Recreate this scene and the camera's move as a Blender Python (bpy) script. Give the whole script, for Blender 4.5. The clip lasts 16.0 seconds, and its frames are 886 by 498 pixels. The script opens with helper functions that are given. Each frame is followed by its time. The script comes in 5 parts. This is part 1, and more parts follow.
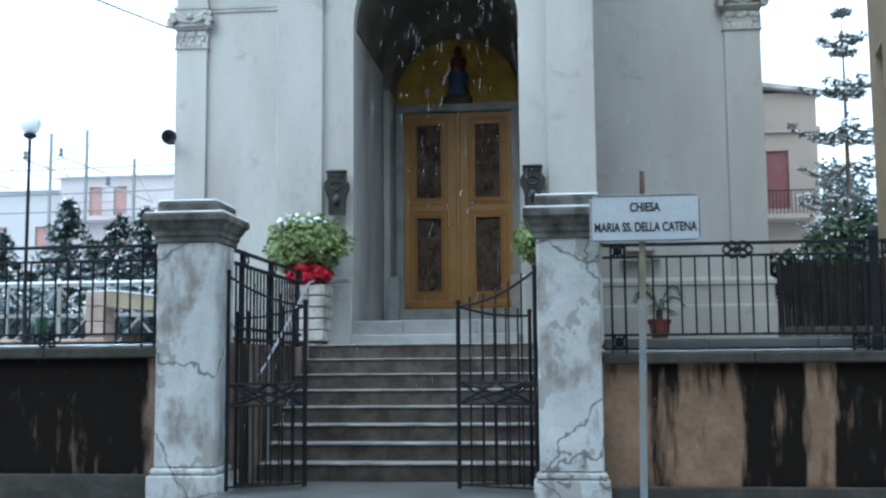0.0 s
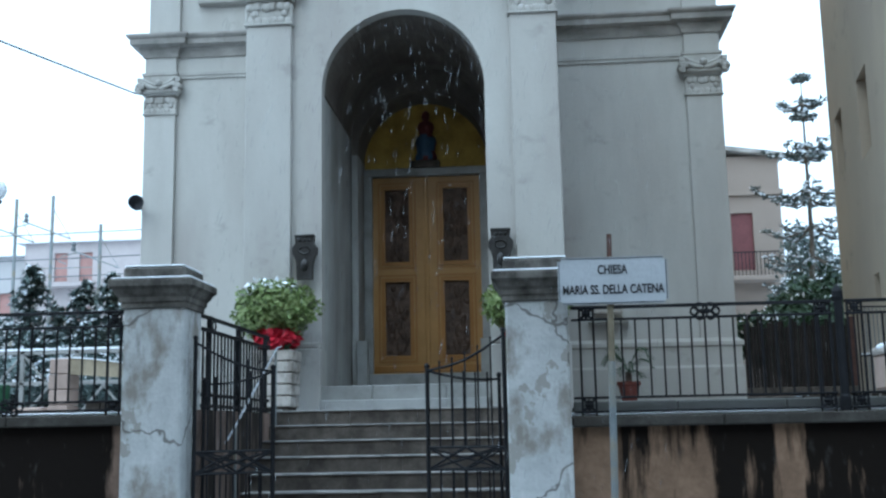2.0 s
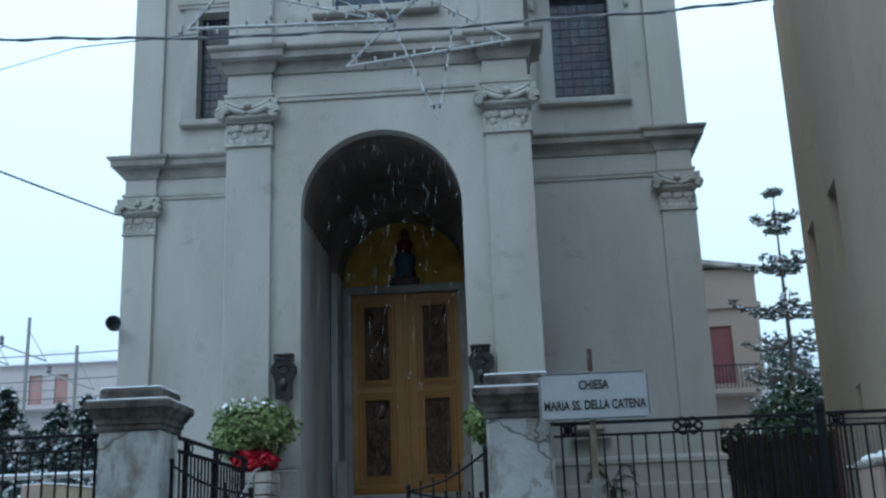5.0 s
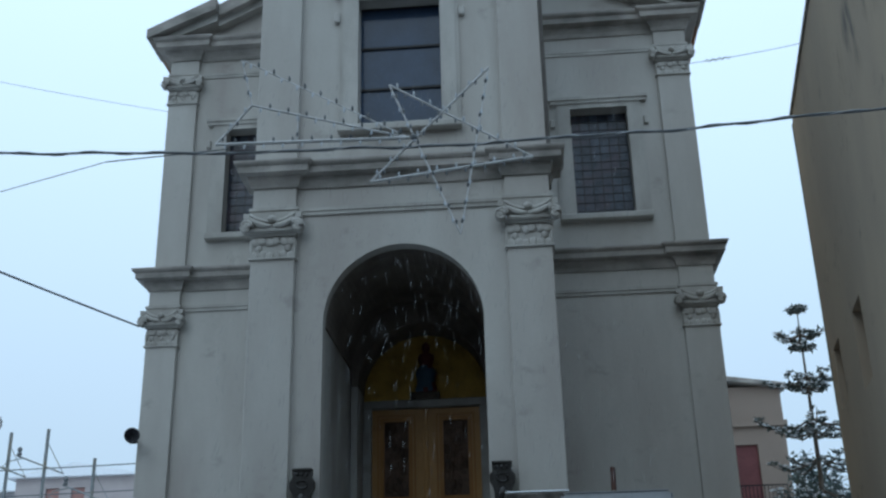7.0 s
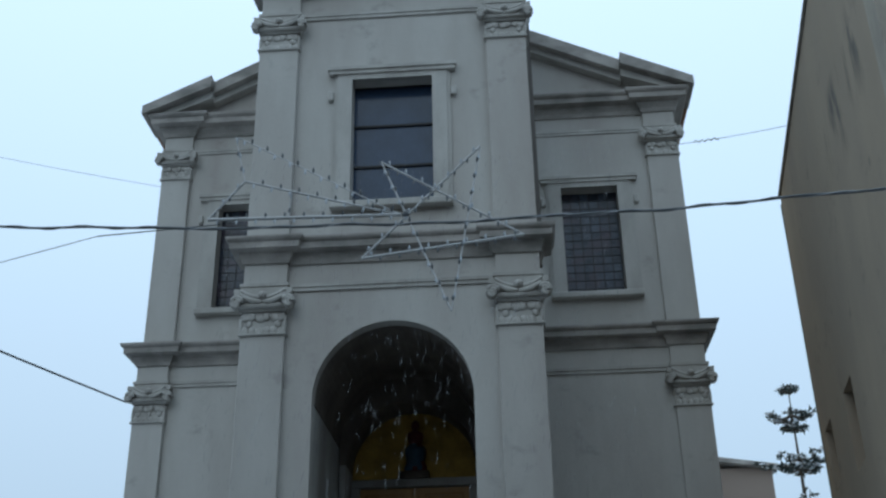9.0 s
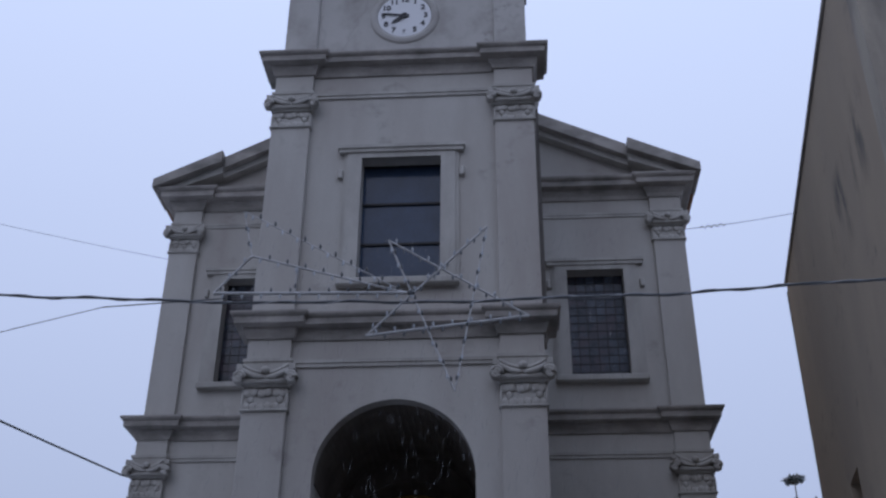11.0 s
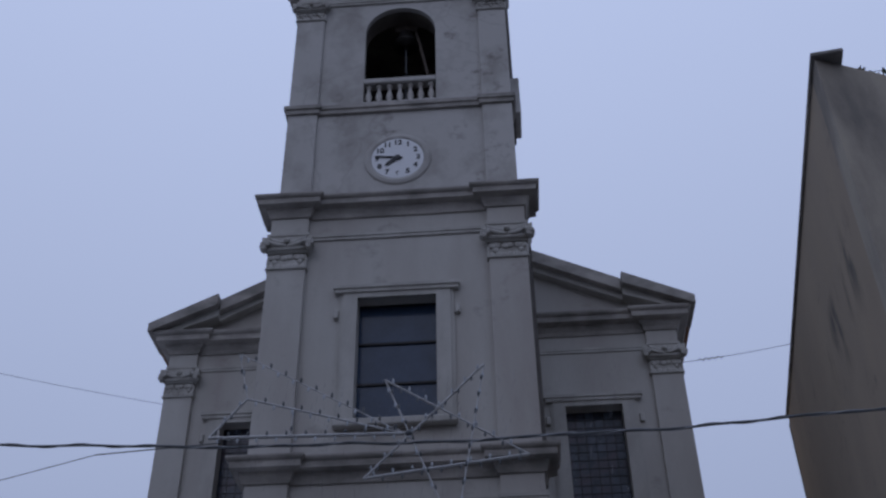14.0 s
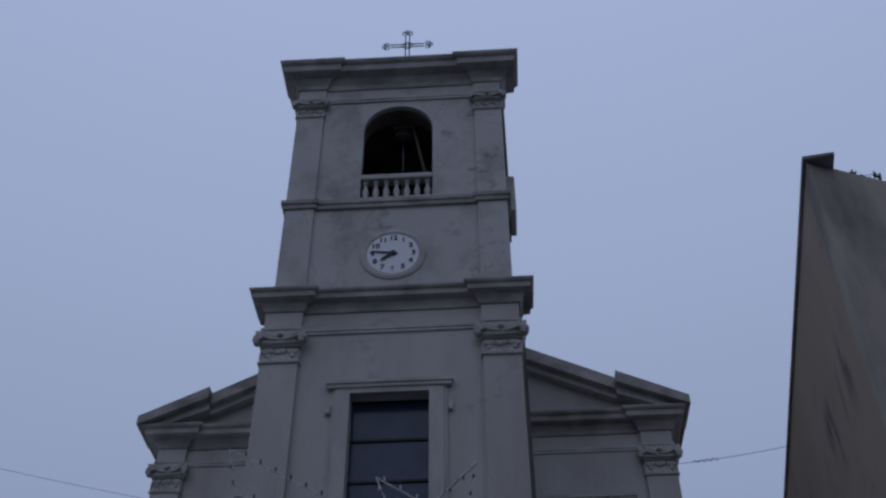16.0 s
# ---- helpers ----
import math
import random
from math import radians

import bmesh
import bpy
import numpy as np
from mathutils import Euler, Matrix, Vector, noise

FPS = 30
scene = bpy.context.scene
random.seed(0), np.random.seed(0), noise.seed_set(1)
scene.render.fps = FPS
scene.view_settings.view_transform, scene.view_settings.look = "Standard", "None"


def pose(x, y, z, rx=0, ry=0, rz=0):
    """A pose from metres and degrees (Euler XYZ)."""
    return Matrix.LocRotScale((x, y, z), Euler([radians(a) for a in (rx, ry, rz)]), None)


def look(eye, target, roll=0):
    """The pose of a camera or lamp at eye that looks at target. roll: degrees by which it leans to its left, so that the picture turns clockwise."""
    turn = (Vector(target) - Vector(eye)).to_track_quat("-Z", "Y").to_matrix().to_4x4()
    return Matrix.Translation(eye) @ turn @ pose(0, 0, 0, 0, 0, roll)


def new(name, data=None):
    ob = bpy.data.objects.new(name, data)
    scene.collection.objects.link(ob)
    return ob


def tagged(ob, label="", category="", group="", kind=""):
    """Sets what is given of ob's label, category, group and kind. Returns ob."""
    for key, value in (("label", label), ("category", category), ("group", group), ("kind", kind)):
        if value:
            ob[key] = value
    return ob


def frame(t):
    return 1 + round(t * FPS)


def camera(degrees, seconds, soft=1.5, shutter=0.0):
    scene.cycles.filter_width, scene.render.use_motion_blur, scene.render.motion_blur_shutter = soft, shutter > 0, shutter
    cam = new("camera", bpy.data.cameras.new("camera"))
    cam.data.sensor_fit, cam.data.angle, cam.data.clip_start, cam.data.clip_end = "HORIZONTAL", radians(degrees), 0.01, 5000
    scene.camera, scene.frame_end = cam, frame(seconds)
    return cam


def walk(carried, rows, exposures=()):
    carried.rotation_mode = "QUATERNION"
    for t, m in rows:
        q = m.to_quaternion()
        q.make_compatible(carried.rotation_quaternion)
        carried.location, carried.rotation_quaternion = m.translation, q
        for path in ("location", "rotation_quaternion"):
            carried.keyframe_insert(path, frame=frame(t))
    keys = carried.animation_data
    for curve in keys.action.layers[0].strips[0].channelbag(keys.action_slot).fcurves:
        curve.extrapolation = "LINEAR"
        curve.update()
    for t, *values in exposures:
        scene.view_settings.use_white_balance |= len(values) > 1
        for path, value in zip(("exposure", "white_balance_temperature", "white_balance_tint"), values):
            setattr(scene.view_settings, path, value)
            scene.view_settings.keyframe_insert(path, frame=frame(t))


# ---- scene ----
# A church front seen from the street under falling snow; the camera stands still and tilts up.
EYE = (0.0, 0.0, 1.45)
cam = camera(44.78, 16.0, soft=2.4)
ROWS = [  # seconds, yaw, pitch, roll
    (0.0, 6.29, 6.12, 0.47), (0.5, 6.18, 7.34, 0.33), (1.0, 5.67, 8.02, 0.66), (1.5, 5.09, 8.52, 0.79),
    (2.0, 4.69, 9.49, 1.09), (2.5, 4.48, 10.76, 1.02), (3.0, 3.87, 11.39, 1.40), (3.5, 2.76, 12.06, 2.23),
    (6.0, 4.63, 18.90, 1.59), (6.5, 4.80, 20.52, 1.36), (7.0, 4.74, 21.77, 1.24), (7.5, 4.70, 22.59, 1.41),
    (8.0, 4.51, 23.55, 1.22), (8.5, 4.37, 24.60, 1.23), (9.0, 4.11, 25.86, 1.01), (11.5, 3.74, 30.99, -0.48),
    (12.0, 4.27, 31.91, 0.36), (12.5, 4.92, 32.69, 1.59), (13.0, 4.60, 33.62, 1.17), (13.5, 4.48, 35.96, 1.04),
    (14.0, 4.23, 37.42, 0.81), (14.5, 4.11, 38.53, 0.74), (15.0, 3.83, 39.91, 0.49), (15.5, 3.59, 41.15, 0.30),
    (16.0, 3.45, 42.52, 0.33)]
EXPOSURES = [(0.0, 1.60, 5950, -3), (1.5, 1.40, 5900, -3), (2.5, 1.24, 5680, -6), (3.5, 1.02, 5580, -7), (6.0, 0.24, 5880, -4), (7.5, 0.0, 5980, -3), (9.2, -0.10, 6000, -3),
             (11.3, -0.56, 6000, 20), (12.5, -0.72, 6000, 20), (14.5, -1.15, 5850, 20), (16.0, -1.42, 5750, 19)]
walk(cam, [(t, pose(*EYE, 90 + pitch, roll, yaw)) for t, yaw, pitch, roll in ROWS], EXPOSURES)

# ---- light: a snowing, overcast sky ----
world = bpy.data.worlds.new("world")
scene.world = world
world.use_nodes = True
wn, wl = world.node_tree.nodes, world.node_tree.links
sky = wn.new("ShaderNodeTexSky")
sky.sky_type, sky.sun_disc = "NISHITA", False
sky.sun_elevation, sky.sun_rotation = radians(40), radians(230)
mix = wn.new("ShaderNodeMix")
mix.data_type = "RGBA"
mix.inputs[0].default_value = 0.92
wl.new(sky.outputs[0], mix.inputs[6])
cloud = wn.new("ShaderNodeMix")                       # overcast: paler overhead than near the horizon
cloud.data_type = "RGBA"
cloud.inputs[6].default_value, cloud.inputs[7].default_value = (4.8, 5.6, 7.1, 1), (11.8, 13.8, 17.2, 1)
where_sky, height = wn.new("ShaderNodeTexCoord"), wn.new("ShaderNodeSeparateXYZ")
wl.new(where_sky.outputs["Generated"], height.inputs[0])
wl.new(height.outputs[2], cloud.inputs[0])
wl.new(cloud.outputs[2], mix.inputs[7])
wl.new(mix.outputs[2], wn["Background"].inputs[0])
wn["Background"].inputs[1].default_value = 0.1
sun_data = bpy.data.lights.new("sun", "SUN")
sun_data.energy, sun_data.angle, sun_data.color = 0.3, radians(40), (1.0, 0.97, 0.94)
sun = new("sun", sun_data)
sun.matrix_world = look((-9, -10, 22), (-1, 14, 5))

# ---- materials ----
def material(name, colour, rough=0.8, metal=0.0, vary=0.12, scale=1.2, fine=25.0, bump=0.15, stain=None, stain_amount=0.0,
             stain_scale=0.8, streak=1.0, edge=0.08, random_tint=0.0, spec=0.3, blotch=0.0, run=None, crack=0.0, crack_scale=1.2, peel=None, drips=None, speckle=0.0):
    """A surface with variation at two scales, and if stain is given, blotches or streaks of that colour."""
    m = bpy.data.materials.new(name)
    m.use_nodes = True
    n, l = m.node_tree.nodes, m.node_tree.links
    b = n["Principled BSDF"]
    b.inputs["Roughness"].default_value, b.inputs["Metallic"].default_value = rough, metal
    b.inputs["Specular IOR Level"].default_value = spec
    where = n.new("ShaderNodeNewGeometry")
    def noise_at(s, detail, stretch=1.0):
        mp = n.new("ShaderNodeMapping")
        mp.inputs["Scale"].default_value = (s, s, s / stretch)
        l.new(where.outputs["Position"], mp.inputs[0])
        t = n.new("ShaderNodeTexNoise")
        t.inputs["Scale"].default_value, t.inputs["Detail"].default_value, t.inputs["Roughness"].default_value = 1.0, detail, 0.6
        l.new(mp.outputs[0], t.inputs[0])
        return t
    def ramp(src, lo, hi, a, c):
        r = n.new("ShaderNodeMapRange")
        r.inputs[1].default_value, r.inputs[2].default_value, r.inputs[3].default_value, r.inputs[4].default_value = lo, hi, a, c
        l.new(src, r.inputs[0])
        return r.outputs[0]
    def blend(fac, a, c, kind="MIX"):
        x = n.new("ShaderNodeMix")
        x.data_type, x.blend_type = "RGBA", kind
        for value, sock in ((fac, x.inputs[0]), (a, x.inputs[6]), (c, x.inputs[7])):
            if isinstance(value, bpy.types.NodeSocket):
                l.new(value, sock)
            else:
                sock.default_value = value
        return x.outputs[2]
    big, small = noise_at(scale, 6), noise_at(fine, 4)
    v1 = ramp(big.outputs[0], 0.3, 0.7, 1 - vary, 1 + vary)
    v2 = ramp(small.outputs[0], 0.25, 0.75, 1 - vary * 0.5, 1 + vary * 0.5)
    both = n.new("ShaderNodeMath")
    both.operation = "MULTIPLY"
    l.new(v1, both.inputs[0])
    l.new(v2, both.inputs[1])
    val = both.outputs[0]
    if random_tint:
        info = n.new("ShaderNodeObjectInfo")
        more = n.new("ShaderNodeMath")
        more.operation = "MULTIPLY"
        l.new(val, more.inputs[0])
        l.new(ramp(info.outputs["Random"], 0, 1, 1 - random_tint, 1 + random_tint), more.inputs[1])
        val = more.outputs[0]
    grey = n.new("ShaderNodeCombineColor")
    for i in range(3):
        l.new(val, grey.inputs[i])
    col = blend(1.0, (*colour, 1), grey.outputs[0], "MULTIPLY")
    if stain:
        st = noise_at(stain_scale, 8, streak)
        mid = 0.62 - 0.3 * stain_amount
        col = blend(ramp(st.outputs[0], mid - edge, mid + edge, 0, 1), col, (*stain, 1))
    if drips:                                  # dark runs down a wall: stops of (x, amount), wavering
        wave = noise_at(4.0, 8, 5)
        pos = n.new("ShaderNodeSeparateXYZ")
        l.new(where.outputs["Position"], pos.inputs[0])
        shift = n.new("ShaderNodeMath")
        shift.operation = "ADD"
        l.new(pos.outputs[0], shift.inputs[0])
        l.new(ramp(wave.outputs[0], 0.25, 0.75, -0.07, 0.07), shift.inputs[1])
        cr = n.new("ShaderNodeValToRGB")
        lo, hi = drips[0][0], drips[-1][0]
        while len(cr.color_ramp.elements) < len(drips):
            cr.color_ramp.elements.new(0.5)
        for e, (x, amount) in zip(cr.color_ramp.elements, drips):
            e.position, e.color = (x - lo) / (hi - lo), (amount, amount, amount, 1)
        l.new(ramp(shift.outputs[0], lo, hi, 0, 1), cr.inputs[0])
        runs = noise_at(8.0, 9, 7)
        total = n.new("ShaderNodeMath")
        total.operation = "ADD"
        l.new(cr.outputs[0], total.inputs[0])
        l.new(ramp(runs.outputs[0], 0.3, 0.7, -0.5, 0.5), total.inputs[1])
        top = n.new("ShaderNodeMath")
        top.operation = "ADD"
        l.new(total.outputs[0], top.inputs[0])
        l.new(ramp(pos.outputs[2], 1.05, 1.5, 0.0, 0.45), top.inputs[1])
        col = blend(ramp(top.outputs[0], 0.30, 0.72, 0, 1), col, (0.0125, 0.010, 0.0085, 1))
    if speckle:                                # grainy dirt and lighter scratches
        sp = noise_at(9.0, 8, 3)
        col = blend(ramp(sp.outputs[0], 0.60, 0.72, 0, speckle), col, (0.12, 0.108, 0.096, 1))
    if blotch:                                 # a few damp marks with ragged outlines
        bl, gate_noise = noise_at(4.5, 8, 0.8), noise_at(1.3, 2)
        few = n.new("ShaderNodeMath")
        few.operation = "MULTIPLY"
        l.new(ramp(bl.outputs[0], 0.50, 0.66, 0, blotch), few.inputs[0])
        l.new(ramp(gate_noise.outputs[0], 0.56, 0.66, 0, 1), few.inputs[1])
        col = blend(few.outputs[0], col, (0.17, 0.155, 0.14, 1))
    if run:                                    # a dark seep below the eaves: a stretch of y and of height
        seep, place = noise_at(2.2, 8, 3.5), n.new("ShaderNodeSeparateXYZ")
        l.new(where.outputs["Position"], place.inputs[0])
        y0, y1, z0, z1 = run
        total = ramp(seep.outputs[0], 0.50, 0.64, 0, 1)
        for src, lo, hi, a, c in ((place.outputs[1], y0, y0 + 0.4, 0, 1), (place.outputs[1], y1 - 1.5, y1, 1, 0), (place.outputs[2], z0, z0 + 0.8, 0, 1), (place.outputs[2], z1 - 0.3, z1, 1, 0)):
            fade = n.new("ShaderNodeMath")
            fade.operation = "MULTIPLY"
            l.new(total, fade.inputs[0])
            l.new(ramp(src, lo, hi, a, c), fade.inputs[1])
            total = fade.outputs[0]
        col = blend(total, col, (0.10, 0.095, 0.09, 1))
    if peel:                                   # patches where the coat has come off, with a hard edge
        pe = noise_at(2.6, 5, 1.3)
        col = blend(ramp(pe.outputs[0], 0.585, 0.60, 0, 1), col, (*peel, 1))
    if crack:                                  # hairline cracks
        wob = noise_at(3.0, 3)
        add = n.new("ShaderNodeVectorMath")
        add.operation = "MULTIPLY_ADD"
        l.new(wob.outputs["Color"], add.inputs[0])
        add.inputs[1].default_value = (0.35, 0.35, 0.35)
        l.new(where.outputs["Position"], add.inputs[2])
        vo = n.new("ShaderNodeTexVoronoi")
        vo.feature = "DISTANCE_TO_EDGE"
        vo.inputs["Scale"].default_value = crack_scale
        l.new(add.outputs[0], vo.inputs[0])
        col = blend(ramp(vo.outputs["Distance"], 0.004, 0.010, crack, 0), col, (0.10, 0.09, 0.08, 1))
    l.new(col, b.inputs["Base Color"])
    bp = n.new("ShaderNodeBump")
    bp.inputs["Strength"].default_value, bp.inputs["Distance"].default_value = bump, 0.02
    l.new(small.outputs[0], bp.inputs["Height"])
    l.new(bp.outputs[0], b.inputs["Normal"])
    return m

PLASTER = material("white_plaster", (0.46, 0.447, 0.418), 0.85, vary=0.05, scale=0.5, bump=0.08, stain=(0.33, 0.30, 0.275), stain_amount=0.24, stain_scale=0.7, streak=4, edge=0.18, blotch=0.35)
STUCCO = material("moulded_stucco", (0.445, 0.43, 0.402), 0.85, vary=0.08, scale=1.5, bump=0.12, stain=(0.30, 0.285, 0.26), stain_amount=0.25, stain_scale=1.6, streak=3, edge=0.15)
CORNICE = material("weathered_cornice", (0.395, 0.367, 0.34), 0.88, vary=0.12, scale=2, bump=0.15, stain=(0.20, 0.19, 0.175), stain_amount=0.35, stain_scale=1.3, streak=0.5, edge=0.14)
TOWER = material("old_tower_plaster", (0.43, 0.415, 0.395), 0.88, vary=0.05, scale=0.7, bump=0.12, stain=(0.31, 0.295, 0.275), stain_amount=0.18, stain_scale=1.4, streak=1.3, edge=0.1, crack=0.12, crack_scale=0.35, blotch=0.75)
OCHRE = material("ochre_plaster", (0.55, 0.40, 0.24), 0.9, vary=0.1)
PORCH = material("grey_porch_plaster", (0.41, 0.405, 0.385), 0.9, vary=0.14, scale=1.6, bump=0.25, stain=(0.24, 0.225, 0.205), stain_amount=0.36, stain_scale=1.4, streak=5, edge=0.16, speckle=0.2)
# porch and belfry shade put into the dark base; stains are the plaster's own
VAULT = material("shade_darkened_vault_plaster", (0.17, 0.148, 0.13), 0.9, vary=0.22, scale=2.0, bump=0.3, stain=(0.10, 0.085, 0.073), stain_amount=0.42, stain_scale=1.8, streak=1.5, edge=0.14, speckle=0.3)
MARBLE = material("pale_marble", (0.34, 0.336, 0.323), 0.5, vary=0.1, scale=2, stain=(0.20, 0.195, 0.185), stain_amount=0.35, stain_scale=2, edge=0.15)
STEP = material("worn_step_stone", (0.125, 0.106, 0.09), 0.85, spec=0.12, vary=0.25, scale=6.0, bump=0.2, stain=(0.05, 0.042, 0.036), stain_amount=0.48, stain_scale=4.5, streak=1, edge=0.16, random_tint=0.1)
NOSING = material("pale_step_nosing", (0.28, 0.262, 0.243), 0.7, vary=0.15, scale=3, stain=(0.14, 0.135, 0.13), stain_amount=0.4, stain_scale=4, edge=0.12)
PAVING = material("wet_paving", (0.30, 0.30, 0.30), 0.45, vary=0.15, scale=1.5, stain=(0.70, 0.72, 0.76), stain_amount=0.35, stain_scale=0.6, edge=0.10)
GROUND = material("wet_asphalt", (0.06, 0.06, 0.06), 0.5, vary=0.2, scale=1.0)
PILLAR = material("peeling_pillar_plaster", (0.42, 0.42, 0.41), 0.85, vary=0.16, scale=3.0, bump=0.3, stain=(0.23, 0.21, 0.185), stain_amount=0.14, stain_scale=3.0, streak=1.6, edge=0.06, speckle=0.5, crack=0.8, crack_scale=0.75, peel=(0.29, 0.275, 0.25), blotch=0.9)
CAP = material("lichened_cap_stone", (0.19, 0.175, 0.155), 0.9, spec=0.1, vary=0.2, scale=4, bump=0.4, stain=(0.05, 0.045, 0.04), stain_amount=0.5, stain_scale=4, streak=1.5, edge=0.15)
WALL_TAN = material("streaked_tan_plaster", (0.185, 0.12, 0.08), 0.9, vary=0.28, scale=3.0, fine=18, bump=0.35, spec=0.02, speckle=0.22,
                    drips=[(0.3, 0.0), (0.66, 0.05), (0.76, 0.75), (0.88, 0.6), (0.98, 0.12), (1.42, 0.15), (1.56, 0.9), (1.94, 0.95), (2.02, 0.1), (2.17, 0.15), (2.28, 0.95), (3.2, 0.95), (4.0, 0.7)])
STAIRWALL = material("streaked_pink_plaster", (0.26, 0.19, 0.16), 0.9, vary=0.25, scale=3.0, bump=0.3, spec=0.08, stain=(0.03, 0.026, 0.023), stain_amount=0.5, stain_scale=3.0, streak=8, edge=0.10)
WALL_BLACK = material("blackened_plaster", (0.18, 0.125, 0.095), 0.92, vary=0.2, scale=3.0, bump=0.4, spec=0.03, speckle=0.45,
                      drips=[(-8.0, 1.0), (-6.4, 0.9), (-5.2, 0.95), (-4.6, 1.0), (-4.25, 0.8), (-4.05, 1.0), (-3.72, 0.9), (-3.62, 0.1), (-3.4, 0.0)])
COPING = material("mossy_coping", (0.062, 0.057, 0.05), 0.9, spec=0.08, vary=0.3, scale=5, bump=0.5, stain=(0.045, 0.04, 0.035), stain_amount=0.42, stain_scale=5, streak=0.5, edge=0.15)
IRON = material("black_wrought_iron", (0.013, 0.013, 0.015), 0.6, 0.0, spec=0.15, vary=0.2, scale=8, bump=0.1)
BRONZE = material("dark_bronze", (0.045, 0.043, 0.042), 0.4, 0.7, vary=0.25, scale=12, bump=0.3)
WOOD = material("varnished_chestnut", (0.36, 0.20, 0.07), 0.4, vary=0.14, scale=1.5, fine=14, bump=0.06)
WOOD_DARK = material("varnished_moulding", (0.30, 0.145, 0.04), 0.4, vary=0.12, scale=2)
RELIEF = material("dark_relief_panel", (0.085, 0.056, 0.042), 0.5, 0.25, vary=0.5, scale=6, fine=22, bump=0.9)
GOLD = material("gold_mosaic", (0.44, 0.29, 0.07), 0.4, 0.6, vary=0.35, scale=3, fine=60, bump=0.5)
GLASS = material("dark_window_glass", (0.03, 0.05, 0.09), 0.15, 0.0, vary=0.2, scale=1.5, bump=0.03, spec=0.25)
LEADED = material("stained_glass", (0.045, 0.055, 0.075), 0.2, vary=0.35, scale=6, bump=0.1, stain=(0.06, 0.05, 0.065), stain_amount=0.3, stain_scale=3, random_tint=0.35)
LEAD = material("lead_came", (0.02, 0.02, 0.022), 0.5, 0.5)
ENAMEL = material("greyed_sign_enamel", (0.42, 0.435, 0.455), 0.4, vary=0.06, scale=4)
WHITE = material("white_enamel", (0.80, 0.82, 0.84), 0.35, vary=0.03)
DIAL = material("white_dial", (0.64, 0.65, 0.67), 0.4, vary=0.03)
BLACK = material("black_paint", (0.02, 0.02, 0.025), 0.5)
STEEL = material("grey_painted_post", (0.22, 0.24, 0.25), 0.5, 0.4, vary=0.15, scale=6, stain=(0.24, 0.22, 0.18), stain_amount=0.2, stain_scale=3)
BEAM = material("weathered_tan_beam", (0.30, 0.245, 0.17), 0.85, vary=0.2, scale=4)
OLDPOST = material("yellowed_post_paint", (0.17, 0.14, 0.095), 0.6, vary=0.2, scale=8)
RUST = material("rusty_pipe", (0.08, 0.038, 0.028), 0.8, vary=0.3, scale=10)
# beige render browned to hold the alley wall's shade; blotches and seep are stains
SIDE = material("shade_browned_beige_render", (0.36, 0.295, 0.22), 0.9, vary=0.06, scale=0.4, bump=0.15, stain=(0.30, 0.25, 0.20), stain_amount=0.16, stain_scale=0.6, streak=2, edge=0.18, blotch=0.6, run=(9.5, 13.2, 8.0, 9.4))
BEIGE = material("beige_render", (0.40, 0.355, 0.29), 0.9, vary=0.07, scale=0.5, bump=0.15, stain=(0.17, 0.155, 0.14), stain_amount=0.26, stain_scale=0.8, streak=2.2, edge=0.12)
# kept dark so the added fronts bounce little light back
DULL = material("low_bounce_brown_render", (0.17, 0.145, 0.12), 0.9, vary=0.1, scale=0.5)
WETSTONE = material("wet_dark_flagstone", (0.13, 0.126, 0.12), 0.4, vary=0.2, scale=2.0, stain=(0.07, 0.068, 0.065), stain_amount=0.4, stain_scale=2, edge=0.15, crack=0.6, crack_scale=1.6)
PALEHOUSE = material("pale_cream_render", (0.40, 0.385, 0.385), 0.9, vary=0.06, scale=0.4)
REED = material("dark_reed", (0.02, 0.016, 0.014), 0.9, vary=0.4, scale=6, random_tint=0.4)
BUFF = material("buff_planter_concrete", (0.50, 0.455, 0.41), 0.85, vary=0.12, scale=5, stain=(0.28, 0.25, 0.22), stain_amount=0.3, stain_scale=4)
SNOW = material("wet_snow", (0.86, 0.88, 0.92), 0.7, vary=0.05, scale=8, bump=0.4)
FLAKE = material("loose_snowflake", (0.80, 0.82, 0.86), 0.8, vary=0.05)
FLAKE.node_tree.nodes["Principled BSDF"].inputs["Alpha"].default_value = 0.11
LIGHTWIRE = material("pale_cable_sheath", (0.30, 0.31, 0.33), 0.5, vary=0.2, scale=12)
WIRE = material("grey_cable", (0.13, 0.14, 0.15), 0.6)
TINSEL = material("white_garland_tube", (0.50, 0.50, 0.50), 0.5, vary=0.1, scale=10)
BULB = material("clear_bulb", (0.45, 0.48, 0.52), 0.2, vary=0.1)
TERRA = material("terracotta", (0.15, 0.045, 0.035), 0.8, vary=0.15, scale=6)
LEAF = material("variegated_leaf", (0.095, 0.145, 0.035), 0.5, vary=0.45, scale=14, fine=40, stain=(0.30, 0.35, 0.15), stain_amount=0.32, stain_scale=18, edge=0.08)
RED = material("poinsettia_red", (0.45, 0.010, 0.03), 0.55, vary=0.3, scale=12)
GREEN = material("dark_evergreen", (0.035, 0.065, 0.032), 0.6, vary=0.4, scale=5)
PINE = material("blue_grey_needles", (0.105, 0.14, 0.135), 0.6, vary=0.35, scale=4)
BOUGH = material("pale_grey_green_needles", (0.10, 0.13, 0.125), 0.6, vary=0.35, scale=4)
BARK = material("grey_bark", (0.12, 0.10, 0.085), 0.9, vary=0.3, scale=6, bump=0.5)
